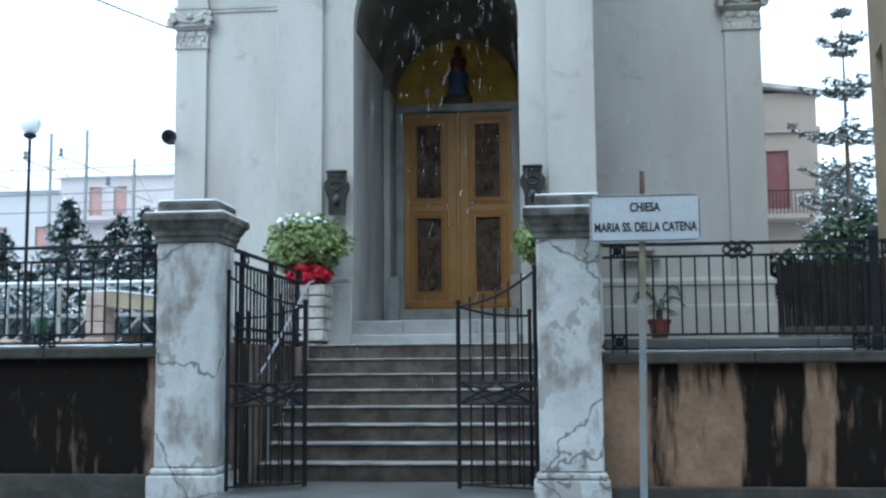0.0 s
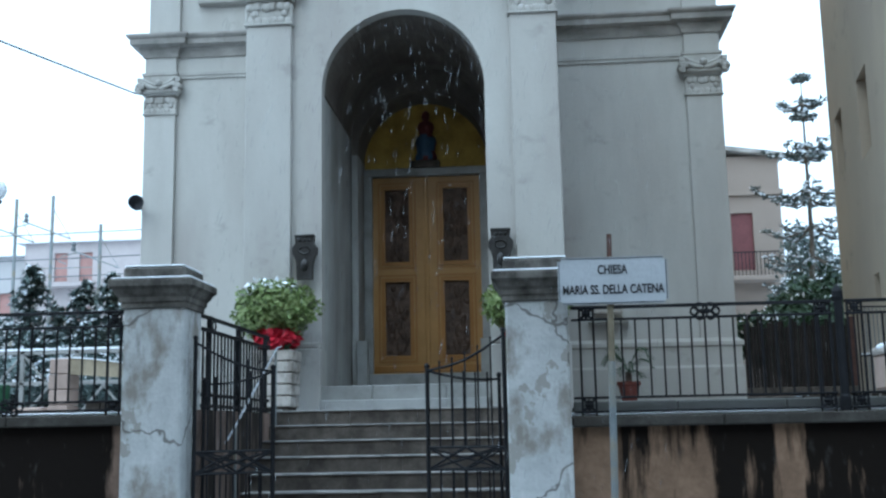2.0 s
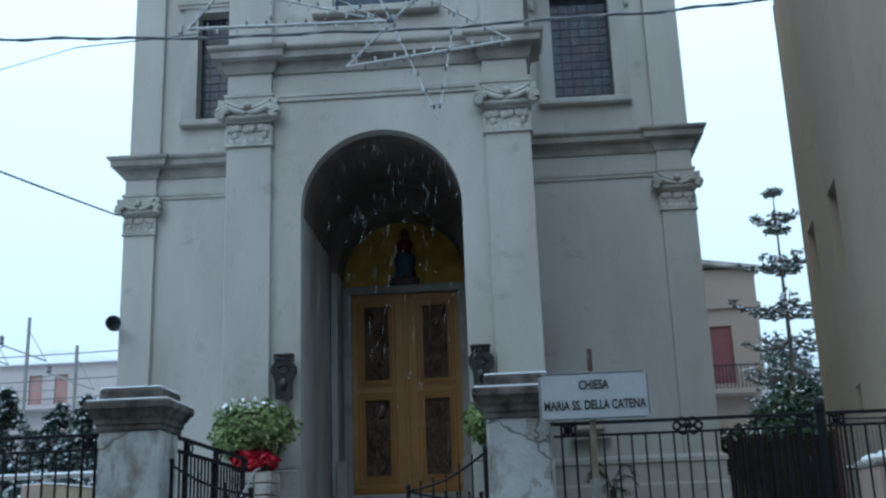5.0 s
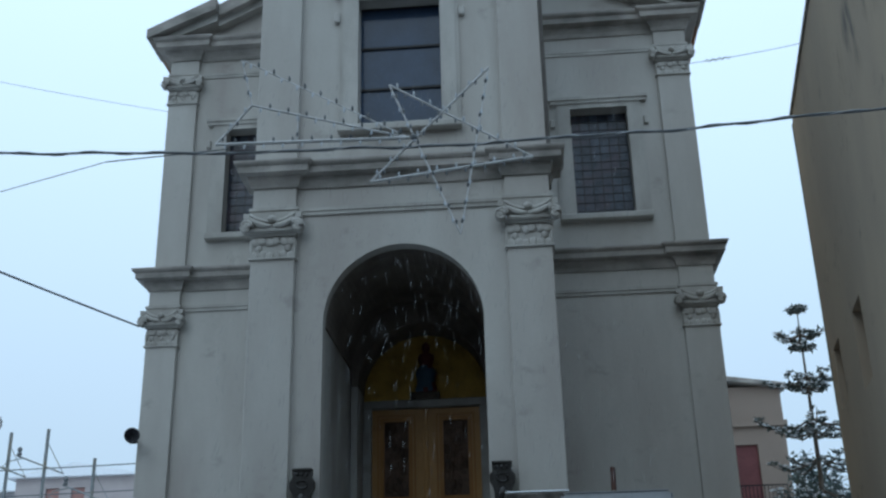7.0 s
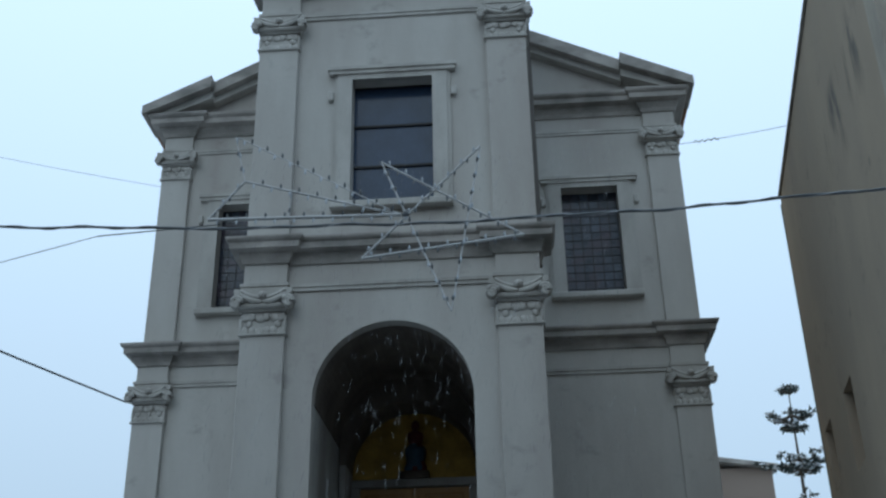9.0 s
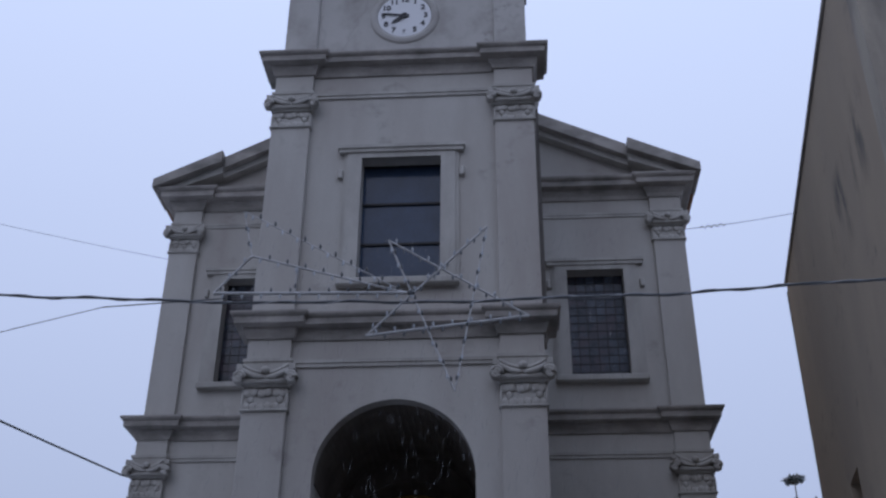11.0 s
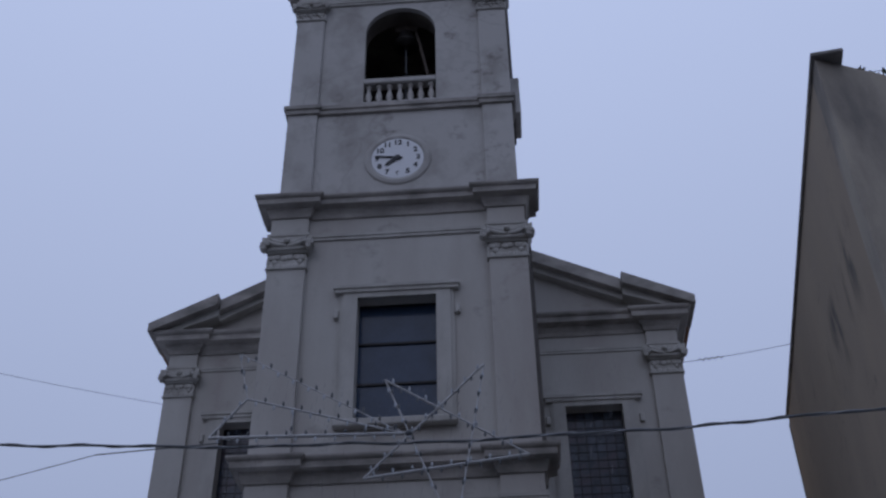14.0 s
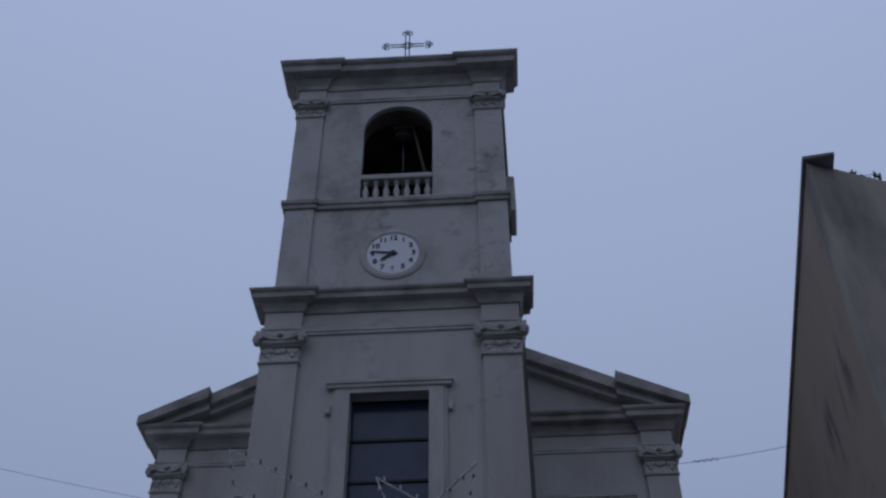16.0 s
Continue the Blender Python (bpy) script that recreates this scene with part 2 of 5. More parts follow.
# snowfall haze is mixed into this pink, leaving it pale and greyish
PINK = material("haze_paled_pink_render", (0.41, 0.365, 0.36), 0.9, vary=0.08)
SALMON = material("salmon_render", (0.235, 0.19, 0.16), 0.9, vary=0.08, scale=0.4)
SHUTTER = material("dark_red_shutter", (0.12, 0.04, 0.042), 0.6, vary=0.15, scale=5)
ROSE = material("rose_shutter", (0.34, 0.19, 0.17), 0.6, vary=0.15)
TILE = material("roof_tile", (0.30, 0.17, 0.11), 0.85, vary=0.25, scale=3)
BLOCK = material("pink_stone_block", (0.37, 0.275, 0.23), 0.85, vary=0.15, scale=3, random_tint=0.1)
# distance haze painted as the hill's blue-grey base colour
HILL = material("haze_tinted_hill", (0.36, 0.41, 0.46), 0.95, vary=0.08, scale=0.02)
BROWN = material("brown_flank_plaster", (0.155, 0.142, 0.13), 0.9, vary=0.2, scale=2.0, bump=0.2)
KERB = material("wet_grey_kerb_slab", (0.145, 0.143, 0.137), 0.55, vary=0.15, scale=2.0, stain=(0.11, 0.108, 0.10), stain_amount=0.4, stain_scale=2.5, edge=0.15)
STONE_RED = material("red_painted_fold", (0.11, 0.028, 0.03), 0.5, vary=0.2)
STONE_BLUE = material("blue_painted_fold", (0.05, 0.10, 0.16), 0.5, vary=0.2)

# ---- mesh helpers ----
def quad_box(bm, x0, x1, y0, y1, z0, z1):
    v = [bm.verts.new((x, y, z)) for x in (x0, x1) for y in (y0, y1) for z in (z0, z1)]
    for f in ((0, 1, 3, 2), (4, 6, 7, 5), (0, 4, 5, 1), (2, 3, 7, 6), (0, 2, 6, 4), (1, 5, 7, 3)):
        bm.faces.new([v[i] for i in f])
    return bm

def box(x0, x1, y0, y1, z0, z1, bevel=0.0):
    bm = quad_box(bmesh.new(), x0, x1, y0, y1, z0, z1)
    if bevel:
        bmesh.ops.bevel(bm, geom=bm.edges[:], offset=bevel, segments=1, affect="EDGES")
    return bm

def prism(points, y0, y1):
    """An outline of (x, z), extruded from y0 to y1."""
    bm = bmesh.new()
    a = [bm.verts.new((x, y0, z)) for x, z in points]
    b = [bm.verts.new((x, y1, z)) for x, z in points]
    bm.faces.new(a), bm.faces.new(b[::-1])
    for i in range(len(points)):
        j = (i + 1) % len(points)
        bm.faces.new((a[j], a[i], b[i], b[j]))
    bmesh.ops.recalc_face_normals(bm, faces=bm.faces[:])
    return bm

def arc(cx, cz, r, a0, a1, n=24):
    return [(cx + r * math.cos(radians(a0 + (a1 - a0) * i / n)), cz + r * math.sin(radians(a0 + (a1 - a0) * i / n))) for i in range(n + 1)]

def sweep(profile, path, into=None):
    """A moulding: profile of (out, z) along a plan path; out is to the right of the way."""
    bm = into or bmesh.new()
    pts = [Vector(p) for p in path]
    normals = [Vector(((b - a).y, -(b - a).x)).normalized() for a, b in zip(pts, pts[1:])]
    rings = []
    for i, p in enumerate(pts):
        n0, n1 = normals[max(i - 1, 0)], normals[min(i, len(normals) - 1)]
        d = (n0 + n1) / (1 + n0.dot(n1))
        rings.append([bm.verts.new((p.x + d.x * o, p.y + d.y * o, z)) for o, z in profile])
    for r, s in zip(rings, rings[1:]):
        for k in range(len(profile)):
            m = (k + 1) % len(profile)
            bm.faces.new((r[k], s[k], s[m], r[m]))
    bm.faces.new(rings[0]), bm.faces.new(rings[-1][::-1])
    bmesh.ops.recalc_face_normals(bm, faces=bm.faces[:])
    return bm

def tube(points, r, n=6, into=None, radii=None):
    """A round bar along points."""
    bm = into or bmesh.new()
    pts = [Vector(p) for p in points]
    rings = []
    for i, p in enumerate(pts):
        d = (pts[min(i + 1, len(pts) - 1)] - pts[max(i - 1, 0)]).normalized()
        u = d.cross(Vector((0, 0, 1)) if abs(d.z) < 0.9 else Vector((1, 0, 0))).normalized()
        w = d.cross(u)
        q = radii[i] if radii else r
        rings.append([bm.verts.new(p + q * (u * math.cos(2 * math.pi * k / n) + w * math.sin(2 * math.pi * k / n))) for k in range(n)])
    for a, b in zip(rings, rings[1:]):
        for k in range(n):
            bm.faces.new((a[k], a[(k + 1) % n], b[(k + 1) % n], b[k]))
    bm.faces.new(rings[0][::-1]), bm.faces.new(rings[-1])
    return bm

def lathe(profile, x, y, z, n=16, into=None, squash=1.0):
    """Profile of (radius, height) turned round an upright axis."""
    bm = into or bmesh.new()
    rings = [[bm.verts.new((x + r * math.cos(2 * math.pi * k / n), y + squash * r * math.sin(2 * math.pi * k / n), z + h)) for k in range(n)] for r, h in profile]
    for a, b in zip(rings, rings[1:]):
        for k in range(n):
            bm.faces.new((a[k], a[(k + 1) % n], b[(k + 1) % n], b[k]))
    bm.faces.new(rings[0][::-1]), bm.faces.new(rings[-1])
    return bm

def disc(cx, y0, y1, cz, r, n=32, into=None):
    bm = into or bmesh.new()
    a = [bm.verts.new((cx + r * math.cos(2 * math.pi * k / n), y0, cz + r * math.sin(2 * math.pi * k / n))) for k in range(n)]
    b = [bm.verts.new((v.co.x, y1, v.co.z)) for v in a]
    bm.faces.new(a[::-1]), bm.faces.new(b)
    for k in range(n):
        bm.faces.new((a[k], a[(k + 1) % n], b[(k + 1) % n], b[k]))
    bmesh.ops.recalc_face_normals(bm, faces=bm.faces[:])
    return bm

def ball(bm, x, y, z, rx, ry=None, rz=None, n=6):
    m = Matrix.Translation((x, y, z)) @ Matrix.Diagonal((rx, ry or rx, rz or rx, 1))
    bmesh.ops.create_uvsphere(bm, u_segments=n + 2, v_segments=n, radius=1, matrix=m)
    return bm

def at(ob):
    """Where an unturned object stands in the world."""
    p = Vector((0, 0, 0))
    while ob:
        p += ob.location
        ob = ob.parent
    return p

def thing(name, loc, label, category, group="", kind=""):
    ob = new(name)
    ob.location = loc
    return tagged(ob, label, category, group, kind)

def mesh_of(name, bm, mat, smooth=False):
    me = bpy.data.meshes.new(name)
    bm.to_mesh(me)
    bm.free()
    for m in (mat if isinstance(mat, (list, tuple)) else [mat]):
        me.materials.append(m)
    if smooth:
        for p in me.polygons:
            p.use_smooth = True
    return me

def part(name, bm, mat, parent, label="", smooth=False):
    """One mesh object under a thing or a part; bm is in world places."""
    o = at(parent)
    bmesh.ops.translate(bm, verts=bm.verts[:], vec=-o)
    ob = new(name, mesh_of(name, bm, mat, smooth))
    ob.parent = parent
    return tagged(ob, label)

def single(name, bm, mat, label, category, base, group="", kind="", smooth=False):
    """A thing of one mesh, with its origin at base."""
    bmesh.ops.translate(bm, verts=bm.verts[:], vec=-Vector(base))
    ob = new(name, mesh_of(name, bm, mat, smooth))
    ob.location = base
    return tagged(ob, label, category, group, kind)

def repeat(ob, parent, offset):
    """Another object on the same mesh."""
    c = ob.copy()
    scene.collection.objects.link(c)
    c.parent = parent
    c.location = ob.location + Vector(offset)
    return c

def lettering(body, size, x, y, z, mat, parent, label="", align="CENTER", bold=0.0):
    cu = bpy.data.curves.new("lettering", "FONT")
    cu.body, cu.size, cu.align_x, cu.align_y, cu.extrude, cu.offset = body, size, align, "CENTER", 0.001, bold
    ob = new("lettering", cu)
    bpy.context.view_layer.update()
    me = bpy.data.meshes.new_from_object(ob.evaluated_get(bpy.context.evaluated_depsgraph_get()))
    bpy.data.objects.remove(ob)
    bpy.data.curves.remove(cu)
    me.materials.clear()
    me.materials.append(mat)
    me.transform(Matrix.Translation(Vector((x, y, z)) - at(parent)) @ pose(0, 0, 0, 90))
    ob = new("lettering", me)
    ob.parent = parent
    return tagged(ob, label)

# ---- ground, terrace and street wall ----
TERRACE, GATE = 1.69, 0.35
single("ground", box(-600, 600, -600, 1500, -0.5, 0.0), GROUND, "wet dark asphalt street and land around", "ground", (0, 0, 0), kind="structure")
single("pavement", box(-20, 20, 7.3, 9.0, 0.0, GATE - 0.17, 0.02), PAVING, "wet grey stone pavement along the wall", "pavement", (0, 8, 0), kind="structure")
single("gate_sill", box(-2.96, -0.22, 8.95, 10.25, 0.0, GATE, 0.01), WETSTONE, "worn wet stone landing between the gate pillars", "landing", (-1.6, 9.6, 0), kind="structure")
single("terrace", box(-2.95, -0.13, 12.36, 40, 0.0, TERRACE), PAVING, "wet paved church terrace with thin snow", "terrace", (-1.6, 12.4, 0), kind="structure")
single("terrace_west", box(-60, -3.06, 9.42, 60, 0.0, TERRACE - 0.05), PAVING, "wet paved terrace with thawing snow patches", "terrace", (-10, 12, 0), kind="structure")
single("terrace_east", box(0.0, 40, 9.42, 60, 0.0, TERRACE - 0.12), PAVING, "wet paved terrace beside the church", "terrace", (5, 12, 0), kind="structure")
for x0, x1 in ((-3.06, -2.95), (-0.13, 0.0)):
    single("stair_wall", box(x0, x1, 9.5, 12.4, 0.0, TERRACE - 0.03), STAIRWALL, "stained plaster wall beside the steps", "wall", (x0, 10.9, 0), kind="structure")

def street_wall(name, x0, x1, drop, mat, label):
    w = thing(name, ((x0 + x1) / 2, 9.3, 0), label, "wall", kind="structure")
    part("plaster_face", box(x0, x1, 9.21, 9.42, 0.0, 1.53 - drop), mat, w)
    part("base_course", box(x0, x1, 9.15, 9.21, 0.0, 0.52 - drop, 0.012), COPING, w)
    x, i = x0, 0
    while x < x1 - 0.05:                       # coping slabs with open joints
        e = min(x + 1.25 + 0.2 * math.sin(i * 2.3), x1)
        part("coping_slab", box(x + 0.003, e - 0.003, 9.13, 9.5, 1.53 - drop, 1.625 - drop, 0.012), COPING, w)
        x, i = e, i + 1
    part("snow_strip", box(x0, x1, 9.36, 9.5, 1.625 - drop, 1.655 - drop, 0.012), SNOW, w, "thin strip of snow")
    return w

street_wall("wall_west", -12.0, -3.522, 0.0, WALL_BLACK, "low street wall of plaster blackened by damp")
street_wall("wall_east", 0.33, 7.0, 0.09, WALL_TAN, "low street wall of tan plaster with black streaks")

def gate_pillar(cx, drop, label):
    p = thing("gate_pillar", (cx, 9.35, 0), label, "pillar", group="gate pillars")
    h, y0, y1 = 0.265, 9.08, 9.62
    def ring(e, z0, z1, bevel=0.012):
        return box(cx - h - e, cx + h + e, y0 - e, y1 + e, z0 - drop, z1 - drop, bevel)
    part("plinth", ring(0.05, 0.0, 0.52), PILLAR, p)
    part("plinth_moulding", ring(0.03, 0.52, 0.58, 0.02), PILLAR, p)
    part("shaft", ring(0.0, 0.58, 2.56, 0.015), PILLAR, p)
    necking = sweep([(0, 2.53 - drop), (0.020, 2.54 - drop), (0.020, 2.58 - drop), (0.035, 2.59 - drop), (0.038, 2.63 - drop), (0.06, 2.655 - drop), (0.08, 2.695 - drop), (0.108, 2.72 - drop), (0.108, 2.77 - drop), (0.095, 2.785 - drop), (0.02, 2.805 - drop), (0, 2.805 - drop)],
                    [(cx, y1), (cx - h, y1), (cx - h, y0), (cx + h, y0), (cx + h, y1), (cx + 0.01, y1)][::1])
    part("cornice", necking, CAP, p)
    part("top_block", ring(0.01, 2.79, 2.90, 0.02), CAP, p)
    part("snow_line", box(cx - h - 0.09, cx + h + 0.09, y0 - 0.09, y1 + 0.09, 2.786 - drop, 2.80 - drop, 0.004), SNOW, p, "thin crust of snow")
    part("snow_cap", box(cx - h, cx + h, y0, y1, 2.90 - drop, 2.914 - drop, 0.006), SNOW, p, "thin crust of snow")
    return p

gate_pillar(-3.255, 0.0, "square plaster gate pillar, peeling, with moulded cap")
gate_pillar(0.065, 0.03, "square plaster gate pillar, cracked, with moulded cap")

# ---- the steps ----
flight = thing("stair", (-1.55, 11.2, GATE), "flight of eight worn grey stone steps with pale nosings", "stairs", kind="structure")
RISE, GO, FIRST = (TERRACE - GATE) / 8, 0.294, 10.25
for i in range(8):
    y, z = FIRST + i * GO, GATE + i * RISE
    cuts = [-2.95] + sorted(random.uniform(-2.6, -0.5) for _ in range(2)) + [-0.13]
    for a, b in zip(cuts, cuts[1:]):
        # dark riser under a paler tread slab
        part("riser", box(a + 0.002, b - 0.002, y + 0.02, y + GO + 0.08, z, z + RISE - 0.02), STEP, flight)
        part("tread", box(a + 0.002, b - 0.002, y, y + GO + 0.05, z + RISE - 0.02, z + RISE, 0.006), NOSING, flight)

# ---- the church ----
CX = -1.555
church = thing("church", (CX, 16.9, TERRACE), "pale plastered church with a central bell tower and wet stains", "church")

def wall_with_holes(x0, x1, y0, y1, z0, z1, holes):
    """A wall in pieces round upright openings (x0, x1, z0, z1)."""
    bm = bmesh.new()
    xs = sorted({x0, x1, *(h[0] for h in holes), *(h[1] for h in holes)})
    zs = sorted({z0, z1, *(h[2] for h in holes), *(h[3] for h in holes)})
    for a, b in zip(xs, xs[1:]):
        for c, d in zip(zs, zs[1:]):
            if not any(h[0] <= a and b <= h[1] and h[2] <= c and d <= h[3] for h in holes):
                quad_box(bm, a, b, y0, y1, c, d)
    bmesh.ops.remove_doubles(bm, verts=bm.verts[:], dist=1e-5)
    return bm

def capital(x0, x1, yf, z0, z1, parent, depth=0.3):
    """A composite capital: a basket of leaves, two rows of volutes and a hollow abacus."""
    h, w = z1 - z0, x1 - x0
    cap = part("capital", box(x0 + 0.012, x1 - 0.012, yf + 0.014, yf + depth, z0, z0 + h * 0.5, 0.006), STUCCO, parent)
    bm = bmesh.new()
    n = 6
    for row in range(3):                                     # overlapping leaf lobes with drilled gaps between
        for k in range(n - row % 2):
            if row == 1 and k in (1, 2, 3) and (k != 2 or w > 0.55):
                continue
            x = x0 + w * (k + 0.5 + 0.5 * (row % 2)) / n + 0.012 * math.sin(k * 3.1 + row)
            ball(bm, x, yf + 0.016 - 0.006 * row, z0 + h * (0.07 + 0.155 * row) + 0.01 * math.sin(k * 2.3), w / n * (0.70 if row != 1 else 0.5), 0.024, h * (0.10 if row != 1 else 0.09), 5)
    for s in (0, 1):                                         # leaves on the return faces
        for row in range(3):
            for k in range(3):
                ball(bm, x0 + 0.012 if s == 0 else x1 - 0.012, yf + 0.06 + k * 0.09 + 0.045 * (row % 2), z0 + h * (0.07 + 0.155 * row), 0.03, 0.045, h * 0.08, 4)
    for x in (x0, x1):                                       # solid corners
        ball(bm, x, yf + 0.01, z0 + h * 0.22, 0.022, 0.022, h * 0.24, 5)
    part("leaf_band", bm, STUCCO, cap, smooth=True)
    part("astragal", box(x0 - 0.03, x1 + 0.03, yf - 0.035, yf + depth, z0 - 0.03, z0 + 0.005, 0.01), STUCCO, cap)
    neck = sweep([(0, z0 + h * 0.5), (0.02, z0 + h * 0.5), (0.035, z0 + h * 0.56), (0.03, z0 + h * 0.62), (0.09, z0 + h * 0.84), (0, z0 + h * 0.84)],
                 [(x0, yf + depth), (x0, yf), (x1, yf), (x1, yf + depth)])
    part("bell", neck, STUCCO, cap)
    for x, s in ((x0 - 0.035, -1), (x1 + 0.035, 1)):          # corner scrolls
        bm = bmesh.new()
        turn = [(h * (0.150 - 0.0065 * q), q * math.pi / 5) for q in range(19)]
        for lift in (0.0, 0.045, 0.09):                       # a coiled scroll, three turns deep
            tube([(x - s * r * math.cos(q) * 0.9 + 0.02 * s, yf - 0.115 + lift, z0 + h * 0.67 + r * math.sin(q)) for r, q in turn], h * 0.042, 6, bm)
        ball(bm, x + 0.02 * s, yf - 0.10, z0 + h * 0.67, h * 0.06)
        part("volute", bm, STUCCO, cap, smooth=True)
    bm = tube([(x0 - 0.02, yf - 0.05, z0 + h * 0.615), (x1 + 0.02, yf - 0.05, z0 + h * 0.615)], h * 0.065, 8)
    part("echinus", bm, STUCCO, cap, smooth=True)
    bm = bmesh.new()
    for s in (-1, 1):                                         # two leaves that open from the middle to the corners
        for lift, r in ((0.0, 0.060), (0.10, 0.045)):
            pts = [((x0 + x1) / 2 + s * w * 0.52 * t, yf - 0.075 - 0.02 * t, z0 + h * (0.70 + lift + 0.17 * t ** 1.5 - 0.04 * math.sin(math.pi * t))) for t in (0, 0.2, 0.4, 0.6, 0.8, 1.0)]
            tube(pts, h * r, 6, bm, radii=[h * r * q for q in (0.7, 1.0, 1.15, 1.1, 0.9, 0.6)])
    ball(bm, (x0 + x1) / 2, yf - 0.10, z0 + h * 0.84, h * 0.10, 0.05, h * 0.085)
    part("fleuron", bm, STUCCO, cap, smooth=True)
    mid = (x0 + x1) / 2
    plan = [(x0 - 0.10, yf - 0.10), (x0 + w * 0.25, yf - 0.05), (mid, yf - 0.04), (x1 - w * 0.25, yf - 0.05), (x1 + 0.10, yf - 0.10), (x1 + 0.06, yf + depth), (x0 - 0.06, yf + depth)]
    bm = bmesh.new()
    lo = [bm.verts.new((x, y, z0 + h * 0.87)) for x, y in plan]
    hi = [bm.verts.new((x, y, z1)) for x, y in plan]
    bm.faces.new(lo), bm.faces.new(hi)
    for k in range(len(plan)):
        bm.faces.new((lo[k], lo[k - 1], hi[k - 1], hi[k]))
    bmesh.ops.recalc_face_normals(bm, faces=bm.faces[:])
    part("abacus", bm, STUCCO, cap)
    return cap

def front_path(x0, x1, yf, yb, ins, step=0.085):
    """A plan line round three sides that stands forward over the corner pilasters, whose width is ins."""
    return [(x0, yb), (x0, yf), (x0 + ins, yf), (x0 + ins, yf + step), (x1 - ins, yf + step), (x1 - ins, yf), (x1, yf), (x1, yb)]

def corona(z0, z1, p):
    """Profile of a cornice: cyma, drip, corona, fillet."""
    h = z1 - z0
    return [(-0.05, z0), (0.03, z0), (0.05, z0 + 0.18 * h), (0.30 * p, z0 + 0.36 * h), (0.34 * p, z0 + 0.46 * h), (0.78 * p, z0 + 0.52 * h),
            (0.80 * p, z0 + 0.78 * h), (0.93 * p, z0 + 0.84 * h), (p, z0 + 0.92 * h), (p, z1), (-0.05, z1 + 0.03)]

def band(z0, z1, p):
    return [(-0.05, z0), (p * 0.6, z0), (p * 0.6, z0 + (z1 - z0) * 0.45), (p, z0 + (z1 - z0) * 0.55), (p, z1), (-0.05, z1)]

# tower, lower stage: the porch
TX0, TX1, TY, TB = -3.60, 0.47, 13.30, 17.6
AX, AR, AZ = -1.545, 1.066, 5.855
WY = TY + 0.09
outline = [(TX0 + 0.05, TERRACE), (AX - AR, TERRACE), (AX - AR, AZ)] + arc(AX, AZ, AR, 180, 0, 36)[1:-1] + [(AX + AR, AZ), (AX + AR, TERRACE), (TX1 - 0.05, TERRACE), (TX1 - 0.05, 12.6), (TX0 + 0.05, 12.6)]
# the front is cut for the big window above the arch
WX0, WX1, WZ0, WZ1 = -2.16, -0.96, 8.745, 10.83
lower = [p for p in outline if p[1] < 8.0]
part("porch_front", prism(lower + [(TX1 - 0.05, 8.0), (TX0 + 0.05, 8.0)], WY, WY + 0.2), PLASTER, church)
part("tower_front", wall_with_holes(TX0 + 0.05, TX1 - 0.05, WY, WY + 0.45, 8.0, 12.6, [(WX0, WX1, WZ0, WZ1)]), PLASTER, church)
for x0, x1 in ((TX0 + 0.05, AX - AR - 0.02), (AX + AR + 0.02, TX1 - 0.05)):
    part("porch_side", box(x0, x1, WY + 0.2, TB, TERRACE, 8.0), PORCH, church)
for x0, x1 in ((TX0 + 0.05, TX0 + 0.45), (TX1 - 0.45, TX1 - 0.05)):
    part("tower_side", box(x0, x1, WY + 0.45, TB, 8.0, 12.6), PLASTER, church)
part("tower_back", box(TX0 + 0.05, TX1 - 0.05, TB, TB + 0.3, TERRACE, 12.6), PLASTER, church)
vault = [(AX - AR - 0.02, AZ)] + arc(AX, AZ, AR + 0.0, 180, 0, 36) + [(AX + AR + 0.02, AZ), (AX + AR + 0.02, 7.4), (AX - AR - 0.02, 7.4)]
part("vault", prism(vault, WY + 0.2, 16.9), VAULT, church, "grey barrel vault of the porch, darkened for shade")
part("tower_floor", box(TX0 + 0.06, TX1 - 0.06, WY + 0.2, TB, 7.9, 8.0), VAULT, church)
# porch floor and inner steps
for a, b in ((AX - AR - 0.001, AX - 0.42), (AX - 0.415, AX + 0.5), (AX + 0.505, AX + AR + 0.001)):
    part("porch_step", box(a, b, TY + 0.02, 16.9, TERRACE, 2.0, 0.01), MARBLE, church, "pale marble porch step")
part("porch_kerb", box(AX - AR + 0.03, AX + AR - 0.03, TY - 0.16, TY + 0.02, TERRACE, TERRACE + 0.13, 0.01), MARBLE, church)
part("door_step", box(AX - AR + 0.01, AX + AR - 0.01, 16.0, 16.9, 2.0, 2.27, 0.01), MARBLE, church, "pale marble door step")
# inner arch round the lunette, door wall
DY, DZ0, DZ1, LZ, LR = 16.40, 2.28, 5.365, 5.58, 0.97
for x0, x1 in ((AX - AR, AX - LR), (AX + LR, AX + AR)):
    part("inner_jamb", box(x0, x1, 15.75, 16.55, 2.0, LZ), PORCH, church)
# the ring over the door takes the darkened tone to stand for shade
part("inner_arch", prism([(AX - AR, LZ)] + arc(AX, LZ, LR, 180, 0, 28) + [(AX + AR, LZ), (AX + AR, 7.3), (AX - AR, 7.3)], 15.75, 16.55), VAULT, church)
part("lunette", prism([(AX - LR, 5.49)] + arc(AX, LZ, LR - 0.001, 180, 0, 28) + [(AX + LR, 5.49)], DY + 0.03, DY + 0.15), GOLD, church, "gold mosaic lunette over the door")
part("lintel", box(AX - LR, AX + LR, DY - 0.08, DY + 0.1, DZ1, 5.49, 0.01), MARBLE, church)
